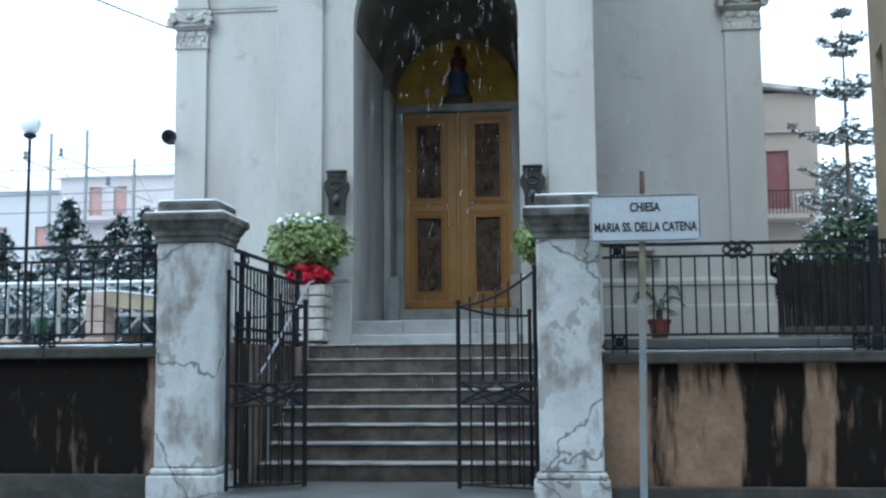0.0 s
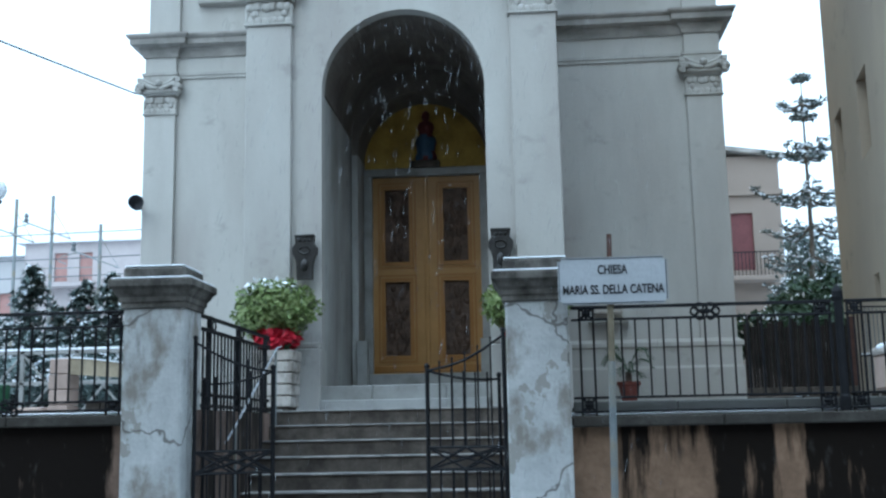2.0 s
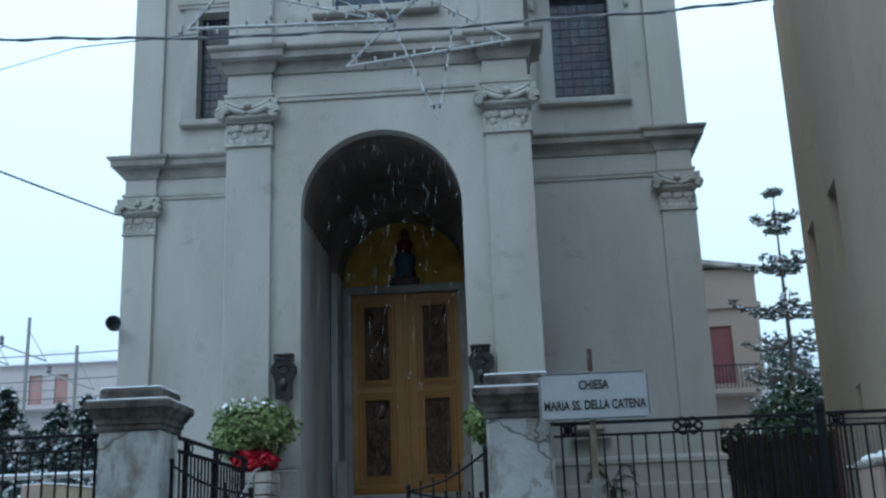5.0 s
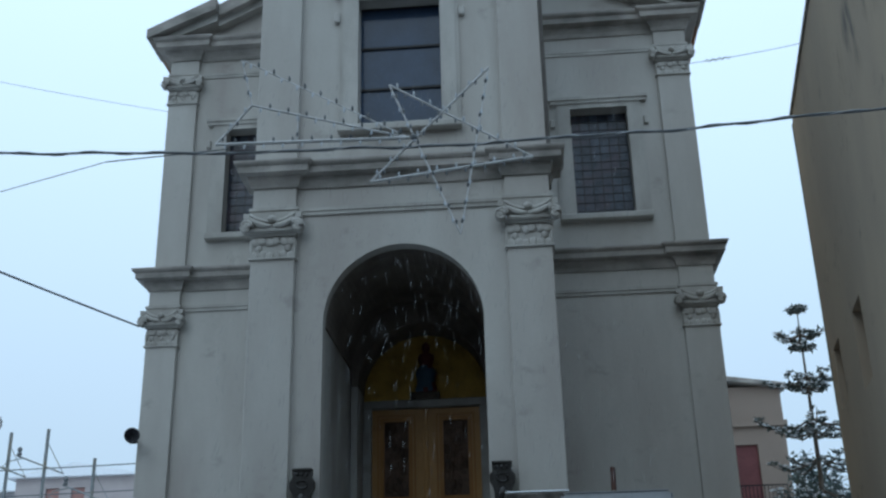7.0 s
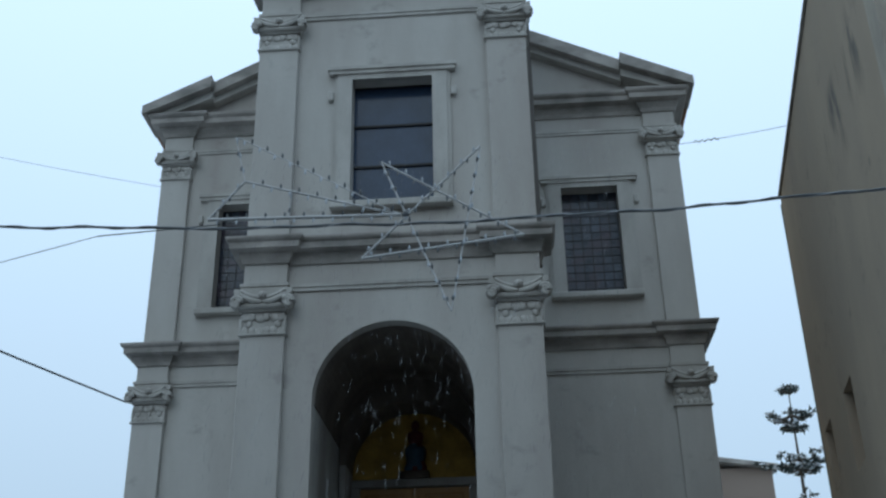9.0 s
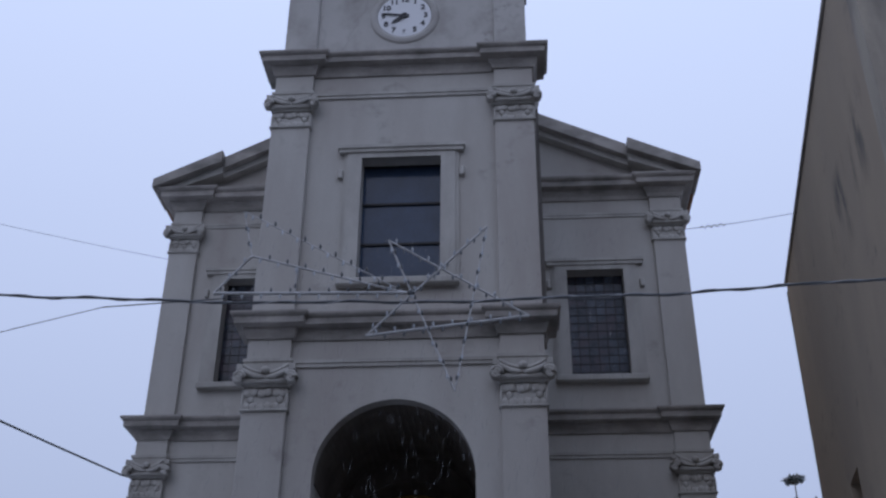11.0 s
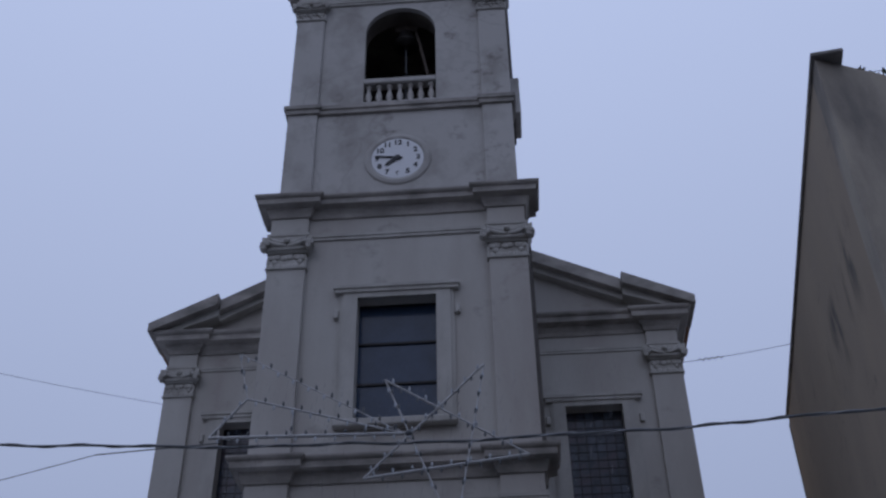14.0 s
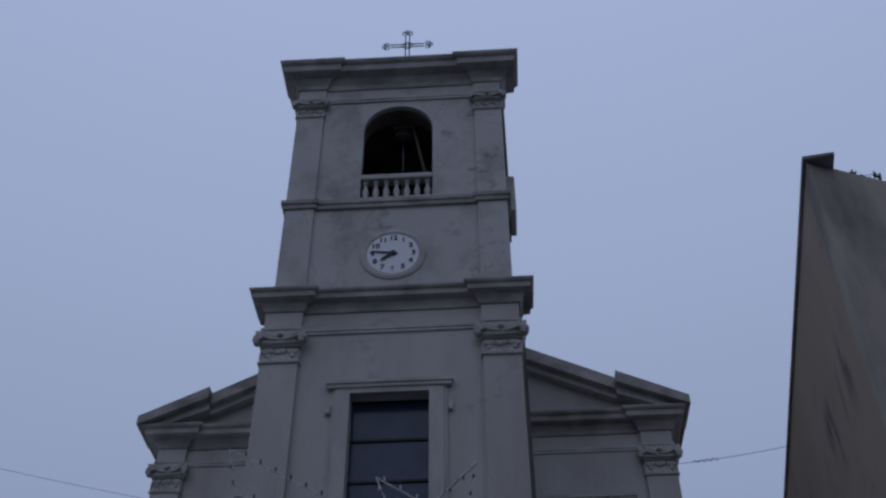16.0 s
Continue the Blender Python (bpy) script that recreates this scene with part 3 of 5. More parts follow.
for s in (-1, 1):
    x = AX + s * 0.905
    part("jamb", box(x - 0.065, x + 0.065, DY - 0.08, DY + 0.1, 2.27, DZ1, 0.01), MARBLE, church)
    xp = AX + s * 1.0
    part("jamb_plinth", box(min(xp, xp - s * 0.17), max(xp, xp - s * 0.17), 15.70, 15.80, 2.0, 2.75, 0.01), MARBLE, church)

# plinths of the porch front
for x0, x1 in ((TX0 - 0.04, AX - AR + 0.005), (AX + AR - 0.005, TX1 + 0.04)):
    part("plinth", box(x0, x1, TY - 0.05, TY + 0.4, TERRACE, 2.47, 0.015), PLASTER, church)
    part("plinth_moulding", box(x0 + 0.015, x1 - 0.015, TY - 0.03, TY + 0.3, 2.47, 2.55, 0.02), PLASTER, church)

def pilaster(x0, x1, yf, z0, z1, mat, depth=0.14):
    return part("pilaster", box(x0, x1, yf, yf + depth, z0, z1, 0.008), mat, church)

PW = 0.60
for x0, x1 in ((TX0, TX0 + PW), (TX1 - PW, TX1)):
    pilaster(x0, x1, TY, 2.55, 6.75, PLASTER, 0.5)
    capital(x0, x1, TY, 6.77, 7.40, church)
    pilaster(x0, x1, TY, 8.14, 11.42, PLASTER, 0.5)
    capital(x0, x1, TY, 11.44, 12.00, church)
path = front_path(TX0, TX1, TY, TY + 0.52, PW)
part("architrave", sweep(band(7.40, 7.50, 0.04), path), STUCCO, church)
part("frieze", sweep([(-0.3, 7.50), (0.0, 7.50), (0.0, 7.80), (-0.3, 7.80)], path), PLASTER, church)
part("cornice", sweep(corona(7.80, 8.14, 0.24), path), CORNICE, church)
path = front_path(TX0, TX1, TY, TY + 0.52, PW)
part("architrave", sweep(band(12.00, 12.10, 0.04), path), STUCCO, church)
part("frieze", sweep([(-0.3, 12.10), (0.0, 12.10), (0.0, 12.43), (-0.3, 12.43)], path), PLASTER, church)
part("cornice", sweep(corona(12.43, 12.77, 0.26), path), CORNICE, church)

# clock stage and belfry
BX0, BX1, BY = -3.53, 0.40, 13.36
part("clock_stage", box(BX0 + 0.06, BX1 - 0.06, BY + 0.06, 17.2, 12.7, 14.82), TOWER, church, "grey weathered plaster clock stage")
OX, OR, OZ0, OZ1 = -1.57, 0.65, 15.03, 16.93
arch_wall = [(BX0 + 0.06, 14.82), (OX - OR, 14.82), (OX - OR, OZ1)] + arc(OX, OZ1, OR, 180, 0, 28)[1:-1] + [(OX + OR, OZ1), (OX + OR, 14.82), (BX1 - 0.06, 14.82), (BX1 - 0.06, 18.2), (BX0 + 0.06, 18.2)]
part("belfry_front", prism(arch_wall, BY + 0.06, BY + 0.16), TOWER, church)
# inner belfry faces carry painted shade; the panel behind the bell is added
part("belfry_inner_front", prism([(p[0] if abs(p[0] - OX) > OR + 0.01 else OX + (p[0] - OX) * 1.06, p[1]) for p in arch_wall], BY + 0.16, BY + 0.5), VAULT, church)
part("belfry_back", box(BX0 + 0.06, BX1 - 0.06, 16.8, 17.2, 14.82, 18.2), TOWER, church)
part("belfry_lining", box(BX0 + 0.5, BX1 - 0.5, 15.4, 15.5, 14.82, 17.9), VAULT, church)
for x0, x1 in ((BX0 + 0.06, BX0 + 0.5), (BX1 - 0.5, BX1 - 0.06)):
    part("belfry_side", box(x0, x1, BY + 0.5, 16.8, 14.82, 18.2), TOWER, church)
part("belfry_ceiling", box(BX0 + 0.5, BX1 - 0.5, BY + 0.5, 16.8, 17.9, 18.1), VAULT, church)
part("belfry_floor", box(OX - OR, OX + OR, BY + 0.06, BY + 0.5, 14.82, OZ0), TOWER, church)
for z0, z1 in ((12.77, 14.82), (15.0, 17.30)):
    for x0, x1 in ((BX0, BX0 + 0.52), (BX1 - 0.52, BX1)):
        part("pilaster", box(x0, x1, BY, BY + 0.5, z0, z1, 0.01), TOWER, church)
path = front_path(BX0, BX1, BY, BY + 0.52, 0.52, 0.05)
part("belt", sweep(band(14.82, 15.0, 0.07), path), CORNICE, church)
for x0, x1 in ((BX0, BX0 + 0.52), (BX1 - 0.52, BX1)):
    capital(x0, x1, BY, 17.32, 17.72, church)
part("architrave", sweep(band(17.72, 17.82, 0.04), path), STUCCO, church)
part("frieze", sweep([(-0.3, 17.82), (0.0, 17.82), (0.0, 18.1), (-0.3, 18.1)], path), TOWER, church)
part("cornice", sweep(corona(18.1, 18.64, 0.38), path), CORNICE, church)
bm = bmesh.new()
base = [bm.verts.new(p) for p in ((BX0 - 0.1, BY - 0.3, 18.6), (BX1 - 0.1, BY - 0.3, 18.6), (BX1 - 0.1, 17.3, 18.6), (BX0 - 0.1, 17.3, 18.6))]
tip = bm.verts.new((CX, 15.3, 19.6))
for k in range(4):
    bm.faces.new((base[k], base[(k + 1) % 4], tip))
bm.faces.new(base[::-1])
part("tower_roof", bm, TILE, church)

# brown flank of the tower behind its front, with a side balcony of the belfry
part("tower_flank", box(TX1 - 0.05, TX1 + 0.085, TY + 0.6, TY + 1.4, 8.2, 12.4), BROWN, church, "brown flank of the tower")
part("belfry_flank", box(BX1 - 0.06, BX1 + 0.07, BY + 0.6, BY + 1.3, 15.0, 18.3), BROWN, church, "brown flank of the belfry")
part("side_balcony", box(BX1 - 0.06, BX1 + 0.17, BY + 0.5, BY + 1.2, 15.05, 15.95, 0.02), TOWER, church)

# nave front: two side bays
NX0, NX1, NY = -6.30, 3.20, 16.90
SW = ((1.05, 2.05), (-5.13, -4.15))
holes = [(a, b, 8.74, 10.77) for a, b in SW]
part("nave_front", wall_with_holes(NX0 + 0.04, NX1 - 0.04, NY + 0.08, NY + 0.5, TERRACE - 0.2, 12.6, holes + [(TX0 + 0.1, TX1 - 0.1, TERRACE, 7.9)]), PLASTER, church)
for x in (NX0 + 0.04, NX1 - 0.44):
    part("nave_side", box(x, x + 0.4, NY + 0.5, 36, TERRACE - 0.2, 12.6), OCHRE, church)
part("nave_back", box(NX0 + 0.04, NX1 - 0.04, 36, 36.4, TERRACE - 0.2, 12.6), OCHRE, church)
for x0, x1, lift, inset in ((NX0, NX0 + 0.53, 0.05, 0.05), (NX1 - 0.56, NX1, 0.0, 0.0)):
    pilaster(x0, x1, NY, 2.75, 6.66 + lift, PLASTER, 0.5)
    capital(x0, x1, NY, 6.68 + lift, 7.28 + lift, church)
    pilaster(x0 + inset, x1 + inset, NY, 8.05, 11.33, PLASTER, 0.5)
    capital(x0 + inset, x1 + inset, NY, 11.35, 11.88, church)
part("plinth", sweep([(-0.3, TERRACE - 0.2), (0.07, TERRACE - 0.2), (0.07, 2.30), (0.05, 2.34), (0.05, 2.62), (0.08, 2.64), (0.08, 2.70), (0.0, 2.76), (-0.3, 2.76)],
                     [(TX1 - 0.05, NY), (NX1, NY), (NX1, 36)]), PLASTER, church)
part("plinth", sweep([(-0.3, TERRACE - 0.2), (0.07, TERRACE - 0.2), (0.07, 2.30), (0.05, 2.34), (0.05, 2.62), (0.08, 2.64), (0.08, 2.70), (0.0, 2.76), (-0.3, 2.76)],
                     [(NX0, 36), (NX0, NY), (TX0 + 0.05, NY)]), PLASTER, church)
for side in (0, 1):
    lift, inset = (0.0, 0.0) if side else (0.05, 0.05)
    def bay(ya, e=0.0):
        if side:
            return [(TX1 - 0.03, ya + 0.075), (NX1 - 0.56, ya + 0.075), (NX1 - 0.56, ya), (NX1, ya), (NX1, 36)]
        return [(NX0 + e, 36), (NX0 + e, ya), (NX0 + 0.53 + e, ya), (NX0 + 0.53 + e, ya + 0.075), (TX0 + 0.03, ya + 0.075)]
    part("architrave", sweep(band(7.28 + lift, 7.38 + lift, 0.04), bay(NY)), STUCCO, church)
    part("frieze", sweep([(-0.3, 7.38 + lift), (0.0, 7.38 + lift), (0.0, 7.70), (-0.3, 7.70)], bay(NY)), PLASTER, church)
    part("cornice", sweep(corona(7.70, 8.05, 0.26), bay(NY)), CORNICE, church)
    part("architrave", sweep(band(11.88, 11.97, 0.03), bay(NY, inset)), STUCCO, church)
    part("frieze", sweep([(-0.3, 11.97), (0.0, 11.97), (0.0, 12.24), (-0.3, 12.24)], bay(NY, inset)), PLASTER, church)
    part("cornice", sweep(corona(12.24, 12.62, 0.30), bay(NY, inset)), CORNICE, church)
    # half pediment that climbs towards the tower
    s = 1 if side else -1
    xt, xo, xk = (TX1 - 0.05, NX1 + 0.38, 2.30) if side else (TX0 + 0.05, NX0 - 0.34, -5.37)
    zo, zk, zt = 12.66, 13.26, 14.22
    part("tympanum", prism([(xt, 12.6), (xo - s * 0.5, 12.6), (xk, zk), (xt, zt)], NY + 0.1, NY + 0.5), PLASTER, church)
    part("raking_cornice", prism([(xt, zt - 0.01), (xk - s * 0.02, zk + 0.05), (xk - s * 0.02, zk - 0.20), (xt, zt - 0.28)], NY - 0.22, NY + 0.5), CORNICE, church)
    part("raking_cornice", prism([(xt, zt - 0.16), (xk, zk - 0.12), (xk, zk - 0.34), (xt, zt - 0.42)], NY - 0.08, NY + 0.5), STUCCO, church)
    part("raking_cornice", prism([(xk, zk + 0.105), (xo, zo + 0.10), (xo, zo - 0.08), (xk, zk - 0.14)], NY - 0.36, NY + 0.5), CORNICE, church)
    part("raking_cornice", prism([(xk, zk - 0.10), (xo - s * 0.25, zo), (xo - s * 0.25, zo - 0.1), (xk, zk - 0.3)], NY - 0.2, NY + 0.5), STUCCO, church)
    part("roof", prism([(xt, zt), (xo, zo + 0.05), (xo, zo - 0.04), (xt, zt - 0.2)], NY + 0.5, 36.4), TILE, church)
part("nave_roof", prism([(TX0, 13.8), (CX, 15.4), (TX1, 13.8)], TB + 0.3, 36.4), TILE, church)

# ---- church: door, windows, clock, bells ----
door = part("door", box(AX - 0.84, AX + 0.84, DY + 0.05, DY + 0.1, DZ0, DZ1), WOOD, church, "varnished double door with dark relief panels")
for s in (-1, 1):
    xa, xb = (AX - 0.84, AX - 0.015) if s < 0 else (AX + 0.015, AX + 0.84)
    c = (xa + xb) / 2 + s * 0.03
    leaf = part("door_leaf", wall_with_holes(xa, xb, DY - 0.01, DY + 0.05, DZ0 + 0.01, DZ1 - 0.01, [(c - 0.25, c + 0.25, 2.50, 3.76), (c - 0.25, c + 0.25, 3.95, 5.22)]), WOOD, door)
    for z0, z1 in ((2.50, 3.76), (3.95, 5.22)):
        rim = bmesh.new()
        for a, b, e, f in ((c - 0.25, c - 0.19, z0, z1), (c + 0.19, c + 0.25, z0, z1), (c - 0.19, c + 0.19, z0, z0 + 0.06), (c - 0.19, c + 0.19, z1 - 0.06, z1)):
            quad_box(rim, a, b, DY - 0.03, DY + 0.03, e, f)
        part("panel_moulding", rim, WOOD_DARK, leaf)
        groove = bmesh.new()
        for a, b, e, f in ((c - 0.30, c - 0.27, z0 - 0.05, z1 + 0.05), (c + 0.27, c + 0.30, z0 - 0.05, z1 + 0.05), (c - 0.27, c + 0.27, z0 - 0.05, z0 - 0.02), (c - 0.27, c + 0.27, z1 + 0.02, z1 + 0.05)):
            quad_box(groove, a, b, DY - 0.022, DY, e, f)
        part("outer_moulding", groove, WOOD_DARK, leaf)
        part("panel", box(c - 0.19, c + 0.19, DY + 0.02, DY + 0.048, z0 + 0.06, z1 - 0.06), RELIEF, leaf, "dark bronze relief panel")
        rel = bmesh.new()
        for _ in range(46):
            ball(rel, c + random.uniform(-0.15, 0.15), DY + 0.02, random.uniform(z0 + 0.12, z1 - 0.12), random.uniform(0.015, 0.05), 0.015, random.uniform(0.03, 0.10), 4)
        part("relief", rel, RELIEF, leaf, smooth=True)
    part("bottom_rail", box(xa + 0.01, xb - 0.01, DY - 0.025, DY, DZ0 + 0.03, DZ0 + 0.13, 0.008), WOOD_DARK, leaf)
part("meeting_strip", box(AX - 0.035, AX + 0.035, DY - 0.035, DY + 0.03, DZ0 + 0.01, DZ1 - 0.01, 0.01), WOOD, door)

# statue on its block over the door, a plain shape
single("pedestal", box(AX - 0.23, AX + 0.23, DY - 0.12, DY + 0.03, 5.49, 5.60, 0.01), STEP, "grey stone block over the church door", "pedestal", (AX, DY, 5.49))
fig = lathe([(0.19, 0), (0.20, 0.06), (0.16, 0.16), (0.19, 0.32), (0.17, 0.40), (0.11, 0.46), (0.15, 0.58), (0.13, 0.66), (0.05, 0.70), (0.075, 0.77), (0.065, 0.84), (0.02, 0.88)], AX + 0.02, DY - 0.05, 5.60, 14, squash=0.6)
bmesh.ops.scale(fig, vec=(0.88, 1, 0.92), verts=fig.verts[:], space=Matrix.Translation((-AX - 0.02, 0, -5.60)))
me_fig = single("statue", fig, [STONE_RED, STONE_BLUE], "small painted statue in red and blue on its block", "statue", (AX, DY, 5.60), smooth=True)
for f in me_fig.data.polygons:
    f.material_index = 1 if 0.02 < f.center.z < 0.46 and noise.noise(f.center * 9) > -0.25 else 0

def window_surround(x0, x1, z0, z1, y, ears=True):
    w = part("window", wall_with_holes(x0 - 0.22, x1 + 0.22, y - 0.06, y + 0.02, z0 - 0.02, z1 + 0.09, [(x0, x1, z0 - 0.02, z1)]), STUCCO, church, "window in a moulded plaster surround")
    part("window_sill", box(x0 - 0.28, x1 + 0.28, y - 0.14, y + 0.05, z0 - 0.13, z0 - 0.02, 0.015), STUCCO, w)
    part("hood", sweep(band(z1 + 0.09, z1 + 0.21, 0.06), [(x0 - 0.31, y + 0.02), (x0 - 0.31, y - 0.05), (x1 + 0.31, y - 0.05), (x1 + 0.31, y + 0.02)]), STUCCO, w)
    for s, x in ((-1, x0 - 0.22), (1, x1 + 0.22)):
        part("surround_edge", box(min(x, x + s * 0.05), max(x, x + s * 0.05), y - 0.035, y + 0.02, z0 - 0.02, z1 + 0.09), STUCCO, w)
        part("bracket", box(x + s * 0.10 - 0.04, x + s * 0.10 + 0.04, y - 0.07, y + 0.02, z1 - 0.36, z1 - 0.20, 0.015), STUCCO, w)
    return w

w = window_surround(WX0, WX1, WZ0, WZ1, WY)
H3 = (WZ1 - WZ0) / 3
for k in range(3):
    part("pane", box(WX0, WX1, WY + 0.22, WY + 0.24, WZ0 + k * H3 + 0.015, WZ0 + (k + 1) * H3 - 0.015), GLASS, w)
for k in range(4):
    part("glazing_bar", box(WX0, WX1, WY + 0.19, WY + 0.25, WZ0 + k * H3 - 0.018, WZ0 + k * H3 + 0.018), LEAD, w)
for a, b in SW:
    w = window_surround(a, b, 8.74, 10.77, NY + 0.08)
    first = None
    for i in range(6):
        for k in range(13):
            dx, dz = (b - a) / 6, 2.03 / 13
            if first is None:
                first = part("pane", box(a + 0.006, a + dx - 0.006, NY + 0.30, NY + 0.315, 8.746, 8.74 + dz - 0.006), LEADED, w)
            else:
                repeat(first, w, (i * dx, 0, k * dz))
    part("lead_grid", wall_with_holes(a, b, NY + 0.295, NY + 0.32, 8.74, 10.77, [(a + i * (b - a) / 6 + 0.008, a + (i + 1) * (b - a) / 6 - 0.008, 8.74 + k * 2.03 / 13 + 0.008, 8.74 + (k + 1) * 2.03 / 13 - 0.008) for i in range(6) for k in range(13)]), LEAD, w)
    part("window_back", box(a, b, NY + 0.33, NY + 0.35, 8.74, 10.77), LEAD, w)

# clock
KX, KZ, KY = -1.585, 13.70, BY + 0.06
ring = lathe([(0.44, 0), (0.455, 0.035), (0.50, 0.045), (0.55, 0.03), (0.575, 0.0)], 0, 0, 0, 40)
bmesh.ops.transform(ring, matrix=Matrix.Translation((KX, KY, KZ)) @ pose(0, 0, 0, 90), verts=ring.verts[:])
clock = part("clock", ring, TOWER, church, "round white tower clock with black numerals", smooth=False)
part("dial", disc(KX, KY - 0.03, KY + 0.01, KZ, 0.445, 40), DIAL, clock)
for k in range(12):
    a = radians(90 - 30 * (k + 1))
    lettering(str(k + 1), 0.145, KX + 0.35 * math.cos(a), KY - 0.033, KZ + 0.35 * math.sin(a), BLACK, clock, bold=0.0058)
for length, wide, deg, back in ((0.28, 0.032, 90 - 232, 0.05), (0.40, 0.019, 90 - 278, 0.08)):
    hand = bmesh.new()
    v = [hand.verts.new(p) for p in ((-back, 0, -wide), (length * 0.75, 0, -wide * 0.8), (length, 0, 0), (length * 0.75, 0, wide * 0.8), (-back, 0, wide))]
    hand.faces.new(v)
    r = bmesh.ops.extrude_face_region(hand, geom=hand.faces[:])
    bmesh.ops.translate(hand, verts=[g for g in r["geom"] if isinstance(g, bmesh.types.BMVert)], vec=(0, -0.008, 0))
    bmesh.ops.transform(hand, matrix=Matrix.Translation((KX, KY - 0.04 - 0.01 * wide / 0.04, KZ)) @ Matrix.Rotation(radians(-deg), 4, "Y"), verts=hand.verts[:])
    part("clock_hand", hand, BLACK, clock)
part("hub", disc(KX, KY - 0.06, KY - 0.03, KZ, 0.05, 16), BLACK, clock)

# balustrade, bell, cross
bal = part("balustrade", box(OX - OR, OX + OR, BY + 0.0, BY + 0.22, 15.52, 15.64, 0.015), TOWER, church, "white stone balustrade of the belfry")
part("bottom_rail", box(OX - OR, OX + OR, BY + 0.0, BY + 0.22, 15.0, 15.06, 0.01), TOWER, bal)
PROFILE = [(0.055, 0), (0.055, 0.04), (0.03, 0.07), (0.062, 0.17), (0.058, 0.22), (0.028, 0.34), (0.035, 0.40), (0.055, 0.42), (0.055, 0.46)]
first = part("baluster", lathe(PROFILE, OX - OR + 0.09, BY + 0.11, 15.06, 10), PLASTER, bal, smooth=True)
for k in range(1, 7):
    repeat(first, bal, (k * (2 * OR - 0.18) / 6, 0, 0))
bell = single("church_bell", lathe([(0.25, 0), (0.24, 0.03), (0.19, 0.12), (0.155, 0.28), (0.12, 0.35), (0.04, 0.38)], OX + 0.05, 13.95, 17.08, 20), BRONZE, "dark bronze church bell hanging in the belfry", "bell", (OX + 0.05, 13.95, 17.08), smooth=True)
part("yoke", box(OX - 0.17, OX + 0.27, 13.88, 14.02, 17.45, 17.58, 0.02), BARK, bell)
part("clapper", tube([(OX + 0.05, 13.95, 17.3), (OX + 0.05, 13.95, 16.98)], 0.03, 8), BRONZE, bell)
part("bell_rope", tube([(OX + 0.05, 13.95, 16.98), (OX + 0.06, 13.93, 16.0), (OX + 0.05, 13.95, 15.03)], 0.010, 6), WIRE, bell, "grey bell rope")
beam = single("bell_beam", box(BX0 + 0.5, BX1 - 0.5, 13.88, 14.02, 17.58, 17.72), BARK, "dark timber beam across the belfry", "beam", (OX, 13.95, 17.58))
single("bell_brace", tube([(OX + 0.22, 13.95, 17.60), (OX + 0.70, 13.95, 15.03)], 0.03, 6), BARK, "dark timber brace beside the bell", "brace", (OX + 0.70, 13.95, 15.03))
cross = thing("roof_cross", (CX - 0.02, 14.7, 19.2), "black wrought-iron trefoil cross on the tower roof", "cross")
xc, yc, zc = CX - 0.02, 14.7, 21.22
for dx in (-0.045, 0.045):
    part("upright", tube([(xc + dx, yc, 19.1), (xc + dx, yc, zc + 0.36)], 0.014, 6), IRON, cross)
    part("crossbar", tube([(xc - 0.38, yc, zc + dx), (xc + 0.38, yc, zc + dx)], 0.014, 6), IRON, cross)
for ex, ez in ((0, 0.43), (-0.45, 0), (0.45, 0)):
    for k in range(3):
        a = math.atan2(ez, ex) + radians(-75 + 75 * k)
        px, pz = xc + ex + 0.06 * math.cos(a), zc + ez + 0.06 * math.sin(a)
        part("trefoil_ring", tube([(px + 0.06 * math.cos(q * math.pi / 6), yc, pz + 0.06 * math.sin(q * math.pi / 6)) for q in range(13)], 0.012, 5), IRON, cross)
ringlet = tube([(xc + 0.11 * math.cos(q * math.pi / 8), yc, zc + 0.11 * math.sin(q * math.pi / 8)) for q in range(17)], 0.012, 5)
part("centre_ring", ringlet, IRON, cross)

# ---- things on the church front ----
def wall_plaque(x):
    p = thing("wall_lantern", (x, TY, 3.36), "dark bronze relief lantern fixed to the white wall", "lantern", group="porch lanterns")
    half = [(0.10, 0.0), (0.105, 0.20), (0.125, 0.27), (0.155, 0.33), (0.158, 0.40), (0.12, 0.455), (0.115, 0.475), (0.125, 0.50), (0.12, 0.57)]
    outline = [(x + u, 3.34 + v) for u, v in half] + [(x - u, 3.34 + v) for u, v in half[::-1]]
    part("body", prism(outline, TY - 0.075, TY + 0.01), BRONZE, p)
    part("cap", box(x - 0.128, x + 0.128, TY - 0.095, TY + 0.01, 3.875, 3.91, 0.01), BRONZE, p)
    part("emblem", tube([(x + 0.07 * math.cos(q * math.pi / 5), TY - 0.08, 3.71 + 0.05 * math.sin(q * math.pi / 5)) for q in range(11)], 0.012, 5), BRONZE, p)
    part("face", ball(bmesh.new(), x, TY - 0.07, 3.52, 0.055, 0.035, 0.085), BRONZE, p, smooth=True)
    for u in (-0.06, 0.0, 0.06):
        part("boss", ball(bmesh.new(), x + u, TY - 0.075, 3.84, 0.022, 0.02, 0.03), BRONZE, p, smooth=True)
    return p
wall_plaque(-2.80), wall_plaque(-0.32)

horn = thing("loudspeaker", (-6.36, 16.7, 5.15), "black horn loudspeaker on the church corner", "loudspeaker")
bm = lathe([(0.05, 0), (0.06, 0.10), (0.09, 0.18), (0.125, 0.24), (0.11, 0.23), (0.04, 0.12)], 0, 0, 0, 20)
bmesh.ops.transform(bm, matrix=Matrix.Translation((-6.36, 16.75, 5.15)) @ pose(0, 0, 0, 90, 0, 25), verts=bm.verts[:])
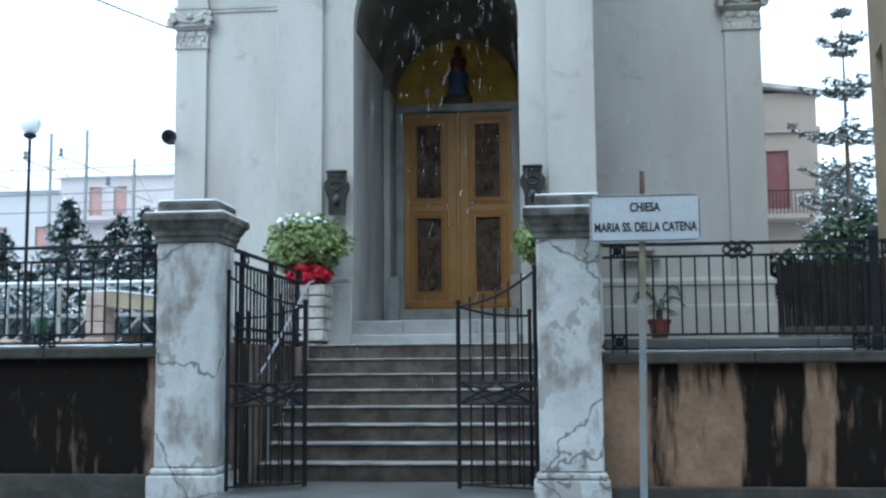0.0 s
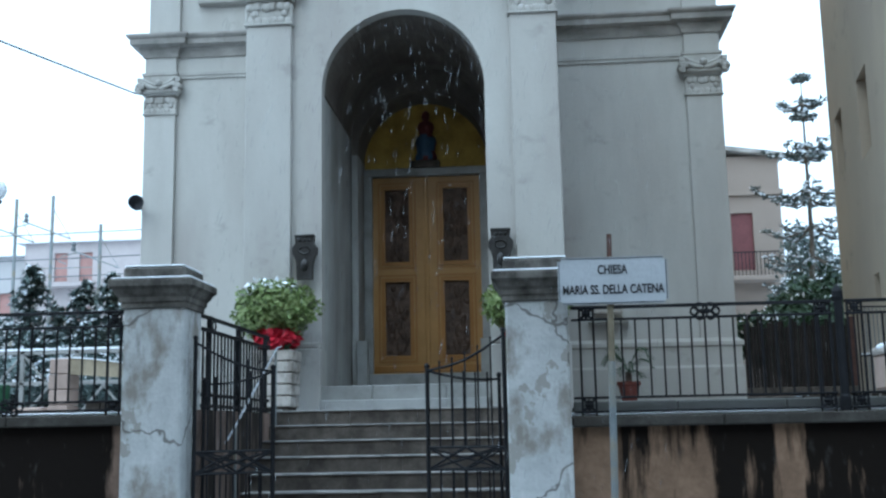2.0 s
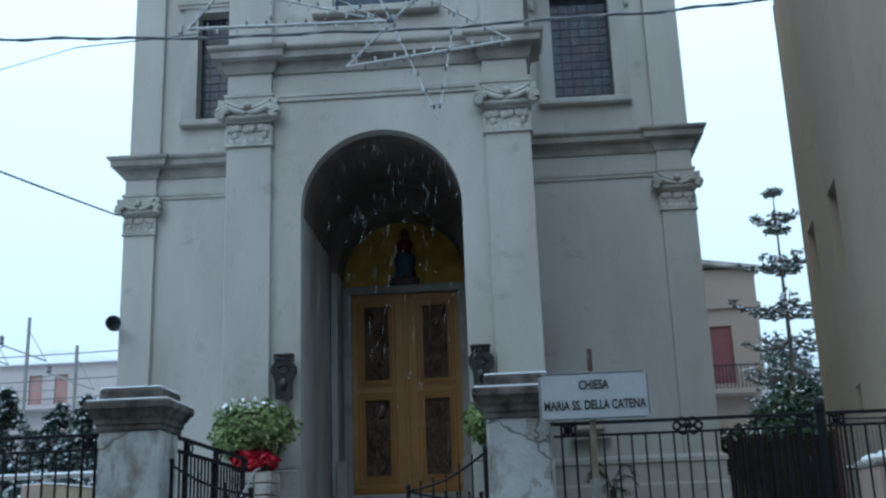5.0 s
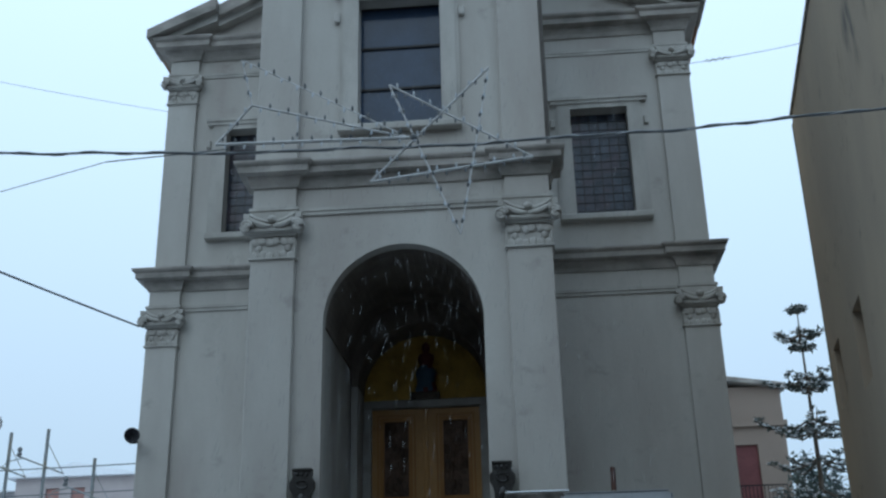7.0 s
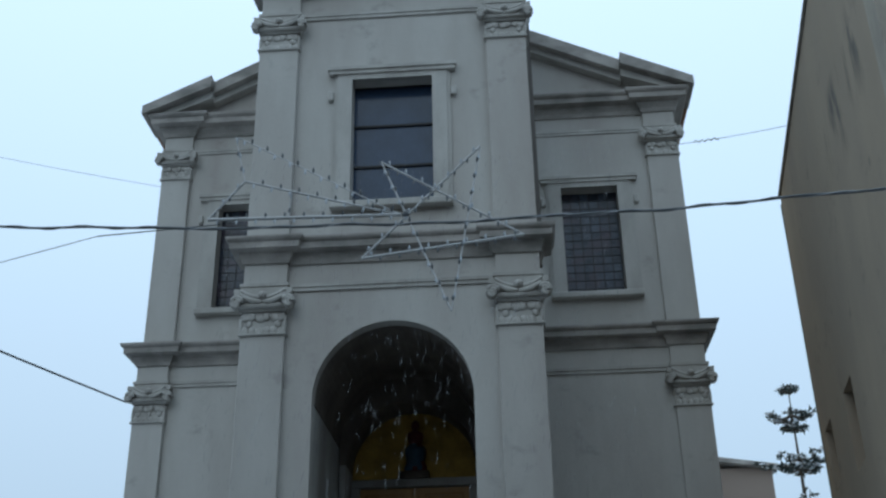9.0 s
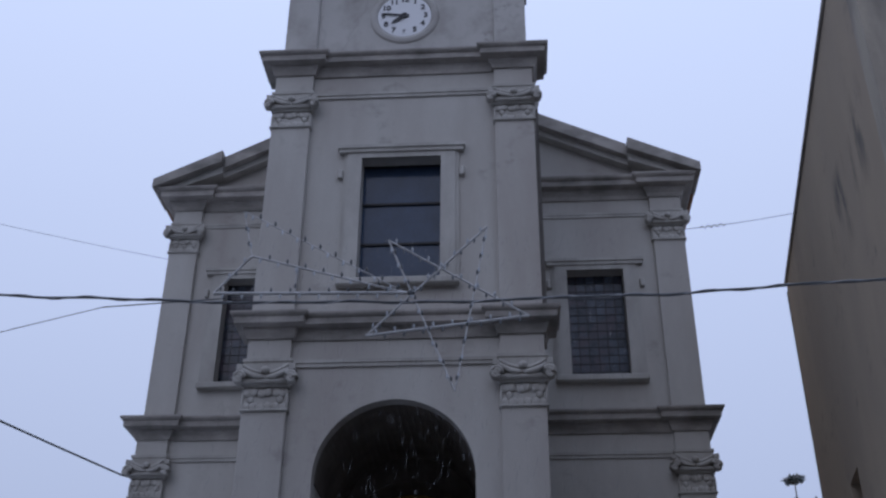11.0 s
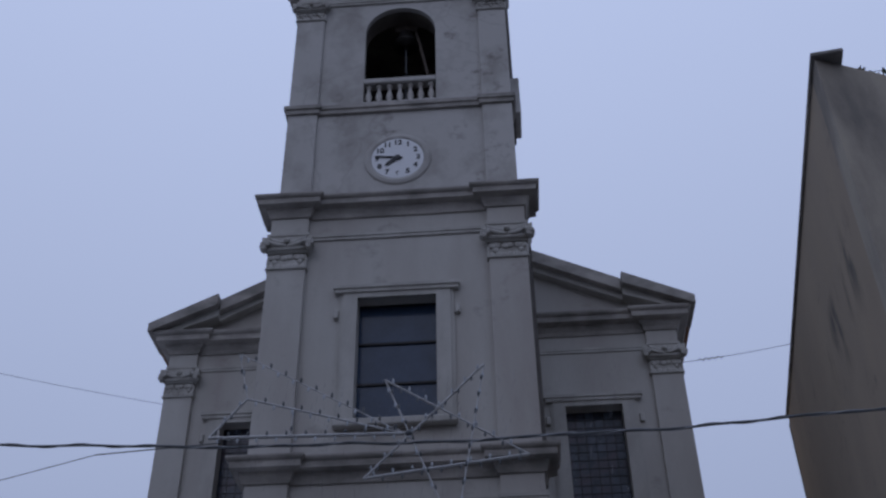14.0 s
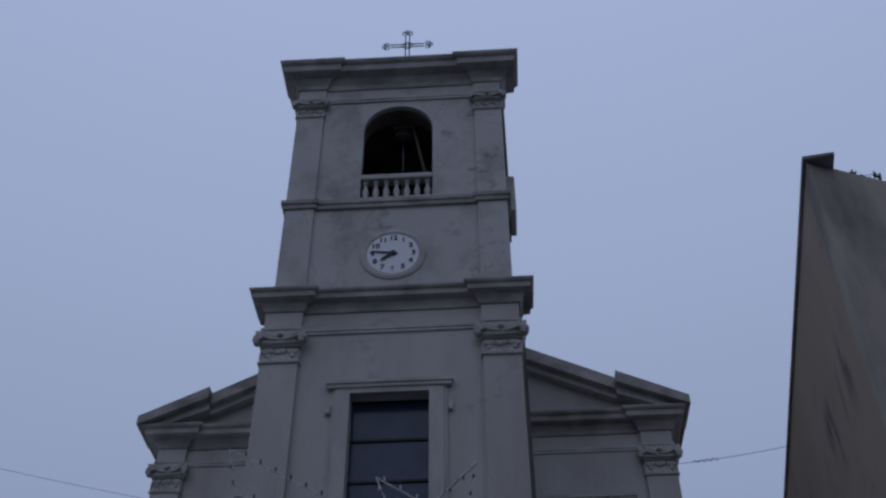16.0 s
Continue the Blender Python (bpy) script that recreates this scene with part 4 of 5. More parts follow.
part("horn", bm, BLACK, horn, smooth=True)
part("driver", box(-6.43, -6.30, 16.74, 16.92, 5.09, 5.21, 0.02), BLACK, horn)
part("bracket", tube([(-6.42, 16.9, 5.12), (-6.25, 16.95, 5.12)], 0.02, 6), IRON, horn)

def leafy(cx, cy, cz, rx, ry, rz, n, size, seed, lumps=0.18):
    """A crown of many small leaves round an uneven body."""
    rng = random.Random(seed)
    bm = bmesh.new()
    for _ in range(n):
        d = Vector((rng.gauss(0, 1), rng.gauss(0, 1), rng.gauss(0, 1))).normalized()
        r = (rng.uniform(0.55, 1.0) ** 0.6) * (1 + lumps * noise.noise(d * 2.2 + Vector((seed, 0, 0))) * 2)
        p = Vector((cx + d.x * rx * r, cy + d.y * ry * r, cz + d.z * rz * r))
        u = Vector((rng.gauss(0, 1), rng.gauss(0, 1), rng.gauss(0, 0.7))).normalized()
        w = u.cross(d + Vector((0, 0, 0.01))).normalized()
        s = size * rng.uniform(0.6, 1.3)
        v = [bm.verts.new(p + q) for q in (-u * s, w * s * 0.45 + d * s * 0.15, u * s, -w * s * 0.45 + d * s * 0.15)]
        bm.faces.new(v)
    return bm

def planter(x, seed):
    y = 12.85
    p = thing("planter_box", (x, y, TERRACE), "slatted pale concrete planter on the terrace", "planter", group="planters by the porch")
    for k in range(5):
        e = 0.222 + 0.006 * k
        part("slat", box(x - e, x + e, y - e, y + e, TERRACE + 0.05 + k * 0.137, TERRACE + 0.05 + (k + 1) * 0.137 - 0.012, 0.012), BUFF, p)
    part("core", box(x - 0.195, x + 0.195, y - 0.195, y + 0.195, TERRACE + 0.03, TERRACE + 0.72), STEP, p)
    for dx in (-0.15, 0.15):
        for dy in (-0.15, 0.15):
            part("foot", box(x + dx - 0.04, x + dx + 0.04, y + dy - 0.04, y + dy + 0.04, TERRACE, TERRACE + 0.05), STEP, p)
    shrub = thing("variegated_shrub", (x, y, TERRACE + 0.72), "round variegated shrub dusted with snow in a planter", "shrub", group="shrubs by the porch")
    part("stem", tube([(x, y, TERRACE + 0.7), (x + 0.02, y, TERRACE + 1.2)], 0.03, 7), BARK, shrub)
    tagged(part("crown", leafy(x - 0.02, y, TERRACE + 1.23, 0.50, 0.45, 0.36, 3800, 0.045, seed), LEAF, shrub), kind="stuff")
    tagged(part("snow_dusting", leafy(x - 0.05, y - 0.05, TERRACE + 1.50, 0.34, 0.36, 0.12, 120, 0.038, seed + 9), SNOW, shrub), kind="stuff")
    red = thing("poinsettia", (x, y - 0.1, TERRACE + 0.72), "bright red poinsettia below the shrub", "flower", group="poinsettias by the porch")
    part("flower_head", leafy(x + 0.02, y - 0.12, TERRACE + 0.86, 0.27, 0.2, 0.13, 420, 0.075, seed + 3), RED, red)
    part("foliage", leafy(x, y - 0.08, TERRACE + 0.78, 0.22, 0.16, 0.06, 120, 0.06, seed + 5), GREEN, red)
planter(-3.05, 4), planter(-0.02, 7)

# ---- ironwork ----
def rosette(x, y, z, r, parent, flat=False):
    boss = part("rosette", ball(bmesh.new(), x, y, z, r * 0.4), IRON, parent)
    for k in range(6):
        a = k * math.pi / 3
        c = (x + r * 1.5 * math.cos(a) * (1.0 if flat else 0.75), z + r * 0.7 * math.sin(a))
        part("petal", tube([(c[0] + r * 0.55 * math.cos(q * math.pi / 5), y, c[1] + r * 0.55 * math.sin(q * math.pi / 5)) for q in range(11)], 0.012, 5), IRON, boss)
    return boss

def crossed(x0, x1, y, z0, z1, parent):
    bm = tube([(x0, y, z0), (x1, y, z1)], 0.012, 5)
    tube([(x1, y, z0), (x0, y, z1)], 0.012, 5, bm)
    ball(bm, (x0 + x1) / 2, y, (z0 + z1) / 2, 0.025)
    for sx, sz in ((0.3, 0.5), (0.7, 0.5), (0.5, 0.25), (0.5, 0.75)):
        ball(bm, x0 + (x1 - x0) * sx, y, z0 + (z1 - z0) * sz, 0.018)
    return part("crossed_square", bm, IRON, parent)

def fence(x0, x1, top, second, low, foot, squares, knobs, label, gap=0.118, y=9.30):
    f = thing("iron_fence", ((x0 + x1) / 2, y, foot - 0.02), label, "fence", group="fence panels on the wall")
    for z, r, name in ((top, 0.014, "top_rail"), (second, 0.010, "rail"), (low, 0.010, "rail"), (foot, 0.011, "bottom_rail")):
        part(name, box(x0, x1, y - 0.018, y + 0.018, z - r, z + r, 0.004), IRON, f)
    first, x = None, x0 + gap * 0.6
    while x < x1 - 0.03:
        if first is None:
            first = part("baluster", box(x - 0.0072, x + 0.0072, y - 0.0072, y + 0.0072, low, second), IRON, f)
            origin = x
        else:
            repeat(first, f, (x - origin, 0, 0))
        x += gap
    for sx in squares:
        for e in (-0.058, 0.058):
            part("upright", box(sx + e - 0.009, sx + e + 0.009, y - 0.009, y + 0.009, foot - 0.04, top), IRON, f)
        crossed(sx - 0.058, sx + 0.058, y, second, top, f)
        crossed(sx - 0.058, sx + 0.058, y, foot, low, f)
    for kx, kz in knobs:
        rosette(kx, y, kz, 0.06, f, True)
    return f

fence(-6.4, -3.56, 2.535, 2.405, 1.744, 1.667, (-3.68,), ((-4.62, 1.705),), "black wrought-iron fence on the coping, wet with snow")
fence(-9.3, -6.42, 2.535, 2.405, 1.744, 1.667, (-6.55,), ((-7.9, 1.705),), "black wrought-iron fence on the coping, wet with snow")
fence(0.36, 2.555, 2.455, 2.35, 1.685, 1.565, (0.49, 2.475), ((1.50, 2.40),), "black wrought-iron fence with rosette in the top band")
fence(2.66, 3.84, 2.455, 2.35, 1.685, 1.565, (2.74,), ((3.60, 2.40),), "black wrought-iron fence with rosette in the top band")
post = single("fence_post", lathe([(0.048, 0), (0.048, 0.12), (0.038, 0.14), (0.036, 0.92), (0.048, 0.95), (0.048, 1.0), (0.025, 1.04), (0.0, 1.07)], 2.61, 9.30, 1.535, 12), IRON, "stout black iron fence post on the coping", "post", (2.61, 9.3, 1.535))

rail = thing("stair_railing", (-3.0, 10.9, TERRACE - 0.03), "black wrought-iron railing beside the steps", "railing")
for z in (2.52, 2.40, 1.80, 1.70):
    part("rail", box(-3.018, -2.982, 9.62, 12.2, z - 0.016, z + 0.016, 0.004), IRON, rail)
first = part("baluster", box(-3.009, -2.991, 9.70, 9.718, 1.66, 2.40), IRON, rail)
for k in range(1, 21):
    repeat(first, rail, (0, k * 0.118, 0))
for y in (9.9, 10.9, 12.05):
    part("upright", box(-3.02, -2.98, y - 0.02, y + 0.02, 1.66, 2.54), IRON, rail)
    part("ring", tube([(-3.0, y + 0.15 + 0.05 * math.cos(q * math.pi / 5), 2.46 + 0.05 * math.sin(q * math.pi / 5)) for q in range(11)], 0.01, 5), IRON, rail)

grab = thing("handrail", (-2.9, 11.0, GATE), "plain galvanised handrail along the steps", "handrail")
part("rail", tube([(-2.86, 10.0, 1.36), (-2.88, 10.3, 1.46), (-2.90, 12.2, 2.40), (-2.90, 12.45, 2.44)], 0.011, 8), LIGHTWIRE, grab)
for y, z0, z1 in ((10.45, 0.5, 1.53), (12.1, 1.5, 2.35)):
    part("upright", tube([(-2.89, y, z0), (-2.89, y, z1)], 0.014, 7), STEEL, grab)

def gate_panel(gate, a, b, za, zb, sag, n, foot=0.40):
    """A leaf between two plan points, with a sloping sagged head and a lattice band at half height."""
    a, b = Vector((*a, 0)), Vector((*b, 0))
    def head(t):
        return za + (zb - za) * t - sag * math.sin(math.pi * t)
    panel = part("gate_panel", tube([a + (b - a) * t + Vector((0, 0, head(t))) for t in [k / 10 for k in range(11)]], 0.012, 6), IRON, gate)
    for t, r in ((0, 0.019), (1, 0.016)):
        p = a + (b - a) * t
        part("stile", tube([p + Vector((0, 0, foot - 0.03)), p + Vector((0, 0, head(t) + 0.03))], r, 8), IRON, panel)
        part("knob", ball(bmesh.new(), p.x, p.y, head(t) + 0.04, 0.024), IRON, panel, smooth=True)
    for z in (foot, 1.10, 1.29):
        part("rail", tube([a + Vector((0, 0, z)), b + Vector((0, 0, z))], 0.011, 6), IRON, panel)
    for k in range(1, n):
        t = k / n
        p = a + (b - a) * t
        part("bar", tube([p + Vector((0, 0, foot)), p + Vector((0, 0, 1.10))], 0.0085, 6), IRON, panel)
        part("bar", tube([p + Vector((0, 0, 1.29)), p + Vector((0, 0, head(t) + 0.05))], 0.0085, 6), IRON, panel)
        part("bar_tip", ball(bmesh.new(), p.x, p.y, head(t) + 0.055, 0.013, n=4), IRON, panel)
    for k in range(2):
        for z0, z1 in ((1.10, 1.29), (1.29, 1.10)):
            if k == 0:
                part("lattice_bar", tube([a + Vector((0, 0, z0)), b + Vector((0, 0, z1))], 0.009, 5), IRON, panel)
            part("lattice_bar", tube([a + (b - a) * (k / 2) + Vector((0, 0, z0)), a + (b - a) * ((k + 1) / 2) + Vector((0, 0, z1))], 0.010, 5), IRON, panel)
    return panel

gate = thing("iron_gate", (-0.5, 9.5, GATE), "black wrought-iron folding gate leaf, folded open", "gate", group="gate leaves")
gate_panel(gate, (-0.225, 9.25), (-0.915, 9.52), 2.24, 1.96, 0.06, 6)
gate_panel(gate, (-0.915, 9.55), (-0.285, 9.72), 1.96, 1.88, 0.03, 6)
gate = thing("iron_gate", (-2.6, 9.5, GATE), "black wrought-iron folding gate leaf, folded open", "gate", group="gate leaves")
gate_panel(gate, (-2.925, 9.25), (-2.325, 9.62), 2.24, 1.99, 0.05, 6)
gate_panel(gate, (-2.325, 9.65), (-2.92, 9.50), 1.99, 1.88, 0.03, 6)

# ---- the sign on its post ----
sign = thing("street_sign", (0.665, 8.9, 0.18), "white enamel sign with black lettering on a grey post", "sign")
part("post", tube([(0.63, 8.95, 0.18), (0.667, 8.95, 1.97)], 0.03, 10), STEEL, sign)
part("upper_post", tube([(0.667, 8.95, 1.97), (0.685, 8.95, 2.84)], 0.028, 10), OLDPOST, sign, "yellowed upper post")
part("pipe", tube([(0.685, 8.95, 2.80), (0.69, 8.95, 3.03)], 0.022, 10), RUST, sign, "rusty pipe end")
plate = box(0.250, 1.150, 8.895, 8.91, 2.437, 2.830)
bmesh.ops.bevel(plate, geom=[e for e in plate.edges if abs(e.verts[0].co.y - e.verts[1].co.y) > 0.005], offset=0.03, segments=4, affect="EDGES")
plate = part("plate", plate, ENAMEL, sign)
edge = bmesh.new()
for a, b, c, d in ((0.285, 1.115, 2.445, 2.451), (0.285, 1.115, 2.816, 2.822), (0.258, 0.264, 2.47, 2.795), (1.136, 1.142, 2.47, 2.795)):
    quad_box(edge, a, b, 8.891, 8.895, c, d)
part("border", edge, BLACK, plate)
for z in (2.53, 2.74):
    part("clamp", box(0.63, 0.72, 8.91, 8.985, z - 0.02, z + 0.02, 0.006), STEEL, sign)
for text, size, z, width in (("CHIESA", 0.106, 2.720, 0.245), ("MARIA SS. DELLA CATENA", 0.106, 2.555, 0.83)):
    ob = lettering(text, size, 0, 0, 0, BLACK, plate, bold=0.0024)
    xs = [v.co.x for v in ob.data.vertices]
    k = width / (max(xs) - min(xs))
    off = at(plate)
    for v in ob.data.vertices:
        v.co.x = (v.co.x + off.x) * k + 0.70 - off.x
        v.co.y = v.co.y + 8.892
        v.co.z = v.co.z + z

# ---- wires and the comet ----
def sagging(a, b, sag, n=24):
    a, b = Vector(a), Vector(b)
    return [a + (b - a) * (k / n) - Vector((0, 0, sag * 4 * (k / n) * (1 - k / n))) for k in range(n + 1)]
CY = 8.6
def comet_at(u, v):
    return Vector((u * CY, CY, 1.45 + v * CY))
cable = thing("street_cable", (0, CY, 6.6), "twisted dark cable hung across the street", "cable")
rope = []
for k in range(241):
    x = -12 + 0.08 * k
    rope.append(Vector((x, CY, 1.45 + 0.1 * CY * (5.17 + 0.008 * (10 * x / CY + 0.3) ** 2) + 0.008 * math.sin(x * 3.1) + 0.005 * math.sin(x * 7.7))))
part("strand", tube(rope, 0.012, 6), WIRE, cable)
part("strand", tube([p + Vector((0, 0.014 * math.sin(i * 0.8), 0.014 * math.cos(i * 0.8))) for i, p in enumerate(rope)], 0.007, 5), LIGHTWIRE, cable, "paler thin strand wound round")
for pts, r, label in ((sagging((-6.75, 7.0, 5.60), (-6.36, 16.7, 7.02), 0.02), 0.016, "thin black cable to the church corner"),
                      (sagging(comet_at(-0.8, 0.428), comet_at(-0.433, 0.52), 0.0), 0.004, "thin pale tie wire"),
                      (sagging(comet_at(-0.433, 0.52), comet_at(-0.30, 0.527), 0.0), 0.006, "thin pale tie wire"),
                      (sagging((3.1, 16.6, 11.35), (6.2, 14.0, 10.48), 0.1), 0.005, "thin pale tie wire"),
                      (sagging((-13, 14.0, 11.8), (-6.2, 16.8, 11.14), 0.1), 0.004, "thin pale tie wire")):
    single("wire", tube(pts, r, 5), WIRE, label, "wire", pts[0])
tie = sagging((3.1, 16.6, 11.35), (6.2, 14.0, 10.48), 0.1, 240)
coil = [p + Vector((0, 0.025 * math.cos(k * 0.9), 0.025 * math.sin(k * 0.9))) for k, p in enumerate(tie[22:52])]
single("wire_coil", tube(coil, 0.006, 5), WIRE, "loose pale coil wound round a thin wire", "wire", coil[0])

comet = thing("comet_decoration", tuple(comet_at(-0.102, 0.525)), "white comet garland with small clear bulbs on the cable", "decoration")
P1, P2, P3, P4, P5 = (comet_at(*p) for p in ((-0.128, 0.593), (-0.021, 0.607), (0.021, 0.498), (-0.056, 0.416), (-0.148, 0.479)))
A0, A1, B0, C0, MID = (comet_at(*p) for p in ((-0.291, 0.636), (-0.289, 0.635), (-0.277, 0.578), (-0.314, 0.533), (-0.107, 0.528)))
bars = ((P1, P3, 0.0094), (P1, P4, 0.0094), (P2, P5, 0.0110), (P2, P4, 0.0085), (P5, P3, 0.0136), (B0, MID, 0.0103), (B0, C0, 0.0119), (C0, MID, 0.0161), (A0, B0, 0.0060), (A1, MID, 0.0060), (comet_at(-0.225, 0.565), comet_at(-0.227, 0.532), 0.0068))
for i, (a, b, r) in enumerate(bars):
    part("garland_bar", tube([a, b], r, 6), TINSEL, comet)
    n = int((b - a).length / 0.085)
    for k in range(1, n):
        p = a + (b - a) * (k / n)
        q = Vector((0, -0.01, 0.056 if (k + i) % 2 else -0.056))
        part("bulb", tube([p, p + q * 0.6, p + q], 0.01, 5, radii=[0.006, 0.013, 0.005]), BULB if k % 2 else WIRE, comet)
part("hub", ball(bmesh.new(), *comet_at(-0.102, 0.528), 0.035, 0.03, 0.03), WIRE, comet)

# ---- the tall house beside the church ----
house = thing("side_house", (3.9, 9.0, 0), "tall plain beige house with stained render beside the church", "house")
N, F = Vector((3.85, 9.0, 0)), Vector((5.13, 17.87, 0))
LEN, TOP = (F - N).length, 10.86
along = (F - N).normalized()
TURN_SIDE = Matrix.Translation(N) @ Matrix.Rotation(math.atan2(along.y, along.x), 4, "Z")
wins = [(5.35, 6.15, 5.05, 6.2), (7.75, 8.5, 5.3, 6.3), (5.6, 6.0, 3.05, 3.4)]
def turned(bm, m):
    bmesh.ops.transform(bm, matrix=m, verts=bm.verts[:])
    return bm
part("wall", turned(wall_with_holes(0.40, LEN, -0.35, 0.0, 0, TOP, wins), TURN_SIDE), SIDE, house)
for a, b, c, d in wins:
    w = part("window", turned(box(a, b, -0.30, -0.28, c, d), TURN_SIDE), WOOD_DARK if d > 4 else LEAD, house, "closed wooden shutter in a deep reveal")
    part("window_frame", turned(wall_with_holes(a, b, -0.28, -0.24, c, d, [(a + 0.06, b - 0.06, c + 0.06, d - 0.06)]), TURN_SIDE), BARK, w)
front = (Vector((12.0, 12.1, 0)) - N)
TURN_FRONT = Matrix.Translation(N) @ Matrix.Rotation(math.atan2(front.y, front.x), 4, "Z")
plan = [(0.0, 0.0), (front.length, 0.0), (front.length, 0.35), (0.194, 0.35)]
corner = bmesh.new()
lo, hi = ([corner.verts.new((x, y, z)) for x, y in plan] for z in (0, TOP))
corner.faces.new(lo[::-1]), corner.faces.new(hi)
for k in range(4):
    corner.faces.new((lo[k - 1], lo[k], hi[k], hi[k - 1]))
part("front_wall", turned(corner, TURN_FRONT), BEIGE, house)
part("roof_edge", turned(box(-0.05, LEN + 0.05, -0.33, 0.04, TOP, TOP + 0.06, 0.01), TURN_SIDE), CORNICE, house, "thin concrete roof edge")
part("back_wall", box(5.2, 13.0, 17.9, 18.2, 0, TOP), BEIGE, house)
for k in range(7):
    x = 4.55 + k * 0.16
    single("roof_weed", leafy(x, 9.48 + 0.38 * (x - 4.55), TOP + 0.12, 0.12, 0.1, 0.12 + 0.05 * (k % 3), 40, 0.05, 60 + k), GREEN, "small dark weed growing on the roof edge", "weed", (x, 9.48 + 0.38 * (x - 4.55), TOP - 0.02), group="weeds on the roof edge")

# ---- unseen fronts behind the camera, added to shade the lower church front ----
for x0, x1, h, y in ((-30, -9, 12.0, -4.2), (-9, 8, 13.0, -3.8), (8, 30, 12.5, -4.0)):
    single("street_front", box(x0, x1, y - 6, y, 0, h), DULL, "unseen plain brown fronts that block sky light", "house", ((x0 + x1) / 2, y, 0), kind="structure")

# ---- alley at the church's side ----
def conifer(x, y, z, h, r, seed, snow=0.45):
    """A small evergreen: a trunk with whorls of drooping boughs full of short needles."""
    rng = random.Random(seed)
    t = thing("conifer", (x, y, z), "dark green conifer with snow on its boughs", "tree", group="conifers in the garden")
    part("trunk", tube([(x, y, z), (x, y, z + h)], 0.05, 7, radii=[0.07, 0.01]), BARK, t)
    green, white = bmesh.new(), bmesh.new()
    level = 0.12
    while level < 0.98:
        n = 12 if level < 0.6 else 8
        reach = r * (1 - level) ** 0.8 + 0.08
        for k in range(n):
            a = rng.uniform(0, 2 * math.pi)
            q = reach * rng.uniform(0.45, 1.15)
            for j in range(int(5 + 8 * q / r)):
                u = (j + 1) / (5 + 8 * q / r)
                p = Vector((x + math.cos(a) * q * u, y + math.sin(a) * q * u, z + h * (level + rng.uniform(-0.015, 0.015)) - 0.28 * q * u * u + 0.05))
                for _ in range(5):
                    d = Vector((rng.gauss(0, 1), rng.gauss(0, 1), rng.gauss(-0.2, 0.6))).normalized()
                    s = rng.uniform(0.07, 0.14) * (0.7 + 0.6 * h / 3)
                    w = d.cross(Vector((0, 0, 1))).normalized() * s * 0.28
                    green.faces.new([green.verts.new(c) for c in (p - w, p + d * s, p + w)])
                if rng.random() < snow:
                    s = rng.uniform(0.03, 0.065) * (0.7 + 0.5 * h / 3)
                    c = p + Vector((0, 0, 0.035))
                    e = Vector((math.cos(a), math.sin(a), -0.3)) * s * 1.5
                    f = Vector((-math.sin(a), math.cos(a), 0)) * s * 0.6
                    white.faces.new([white.verts.new(v) for v in (c - e, c - f, c + e, c + f)])
                    g = Vector((s * 0.9, 0, 0.1 * s)), Vector((0.1 * s, -0.4 * s, 0.55 * s))
                    white.faces.new([white.verts.new(v) for v in (c - g[0], c - g[1] * 0.6, c + g[0], c + g[1])])
        level += rng.uniform(0.03, 0.06)
    tagged(part("crown", green, PINE, t), kind="stuff")
    tagged(part("snow_load", white, SNOW, t), kind="stuff")
    return t

for k, (u, v, y, r) in enumerate(((-0.48, 0.166, 20.5, 1.0), (-0.452, 0.125, 22.0, 0.9), (-0.427, 0.148, 20.0, 0.8), (-0.398, 0.152, 19.5, 0.95), (-0.372, 0.13, 21.0, 0.9),
                                 (-0.545, 0.13, 21.0, 1.0), (-0.60, 0.15, 21.5, 1.1), (-0.475, 0.10, 18.6, 0.9), (-0.52, 0.095, 18.8, 0.9), (-0.412, 0.10, 18.2, 0.8), (-0.57, 0.09, 18.5, 0.8), (-0.44, 0.085, 17.6, 0.75), (-0.50, 0.075, 17.4, 0.85), (-0.385, 0.09, 17.8, 0.85), (-0.46, 0.07, 17.0, 0.8), (-0.40, 0.07, 17.0, 0.75))):
    conifer(u * y, y, TERRACE - 0.05, 1.45 + v * y - TERRACE + 0.05, r * 1.2, 20 + k, 0.24)

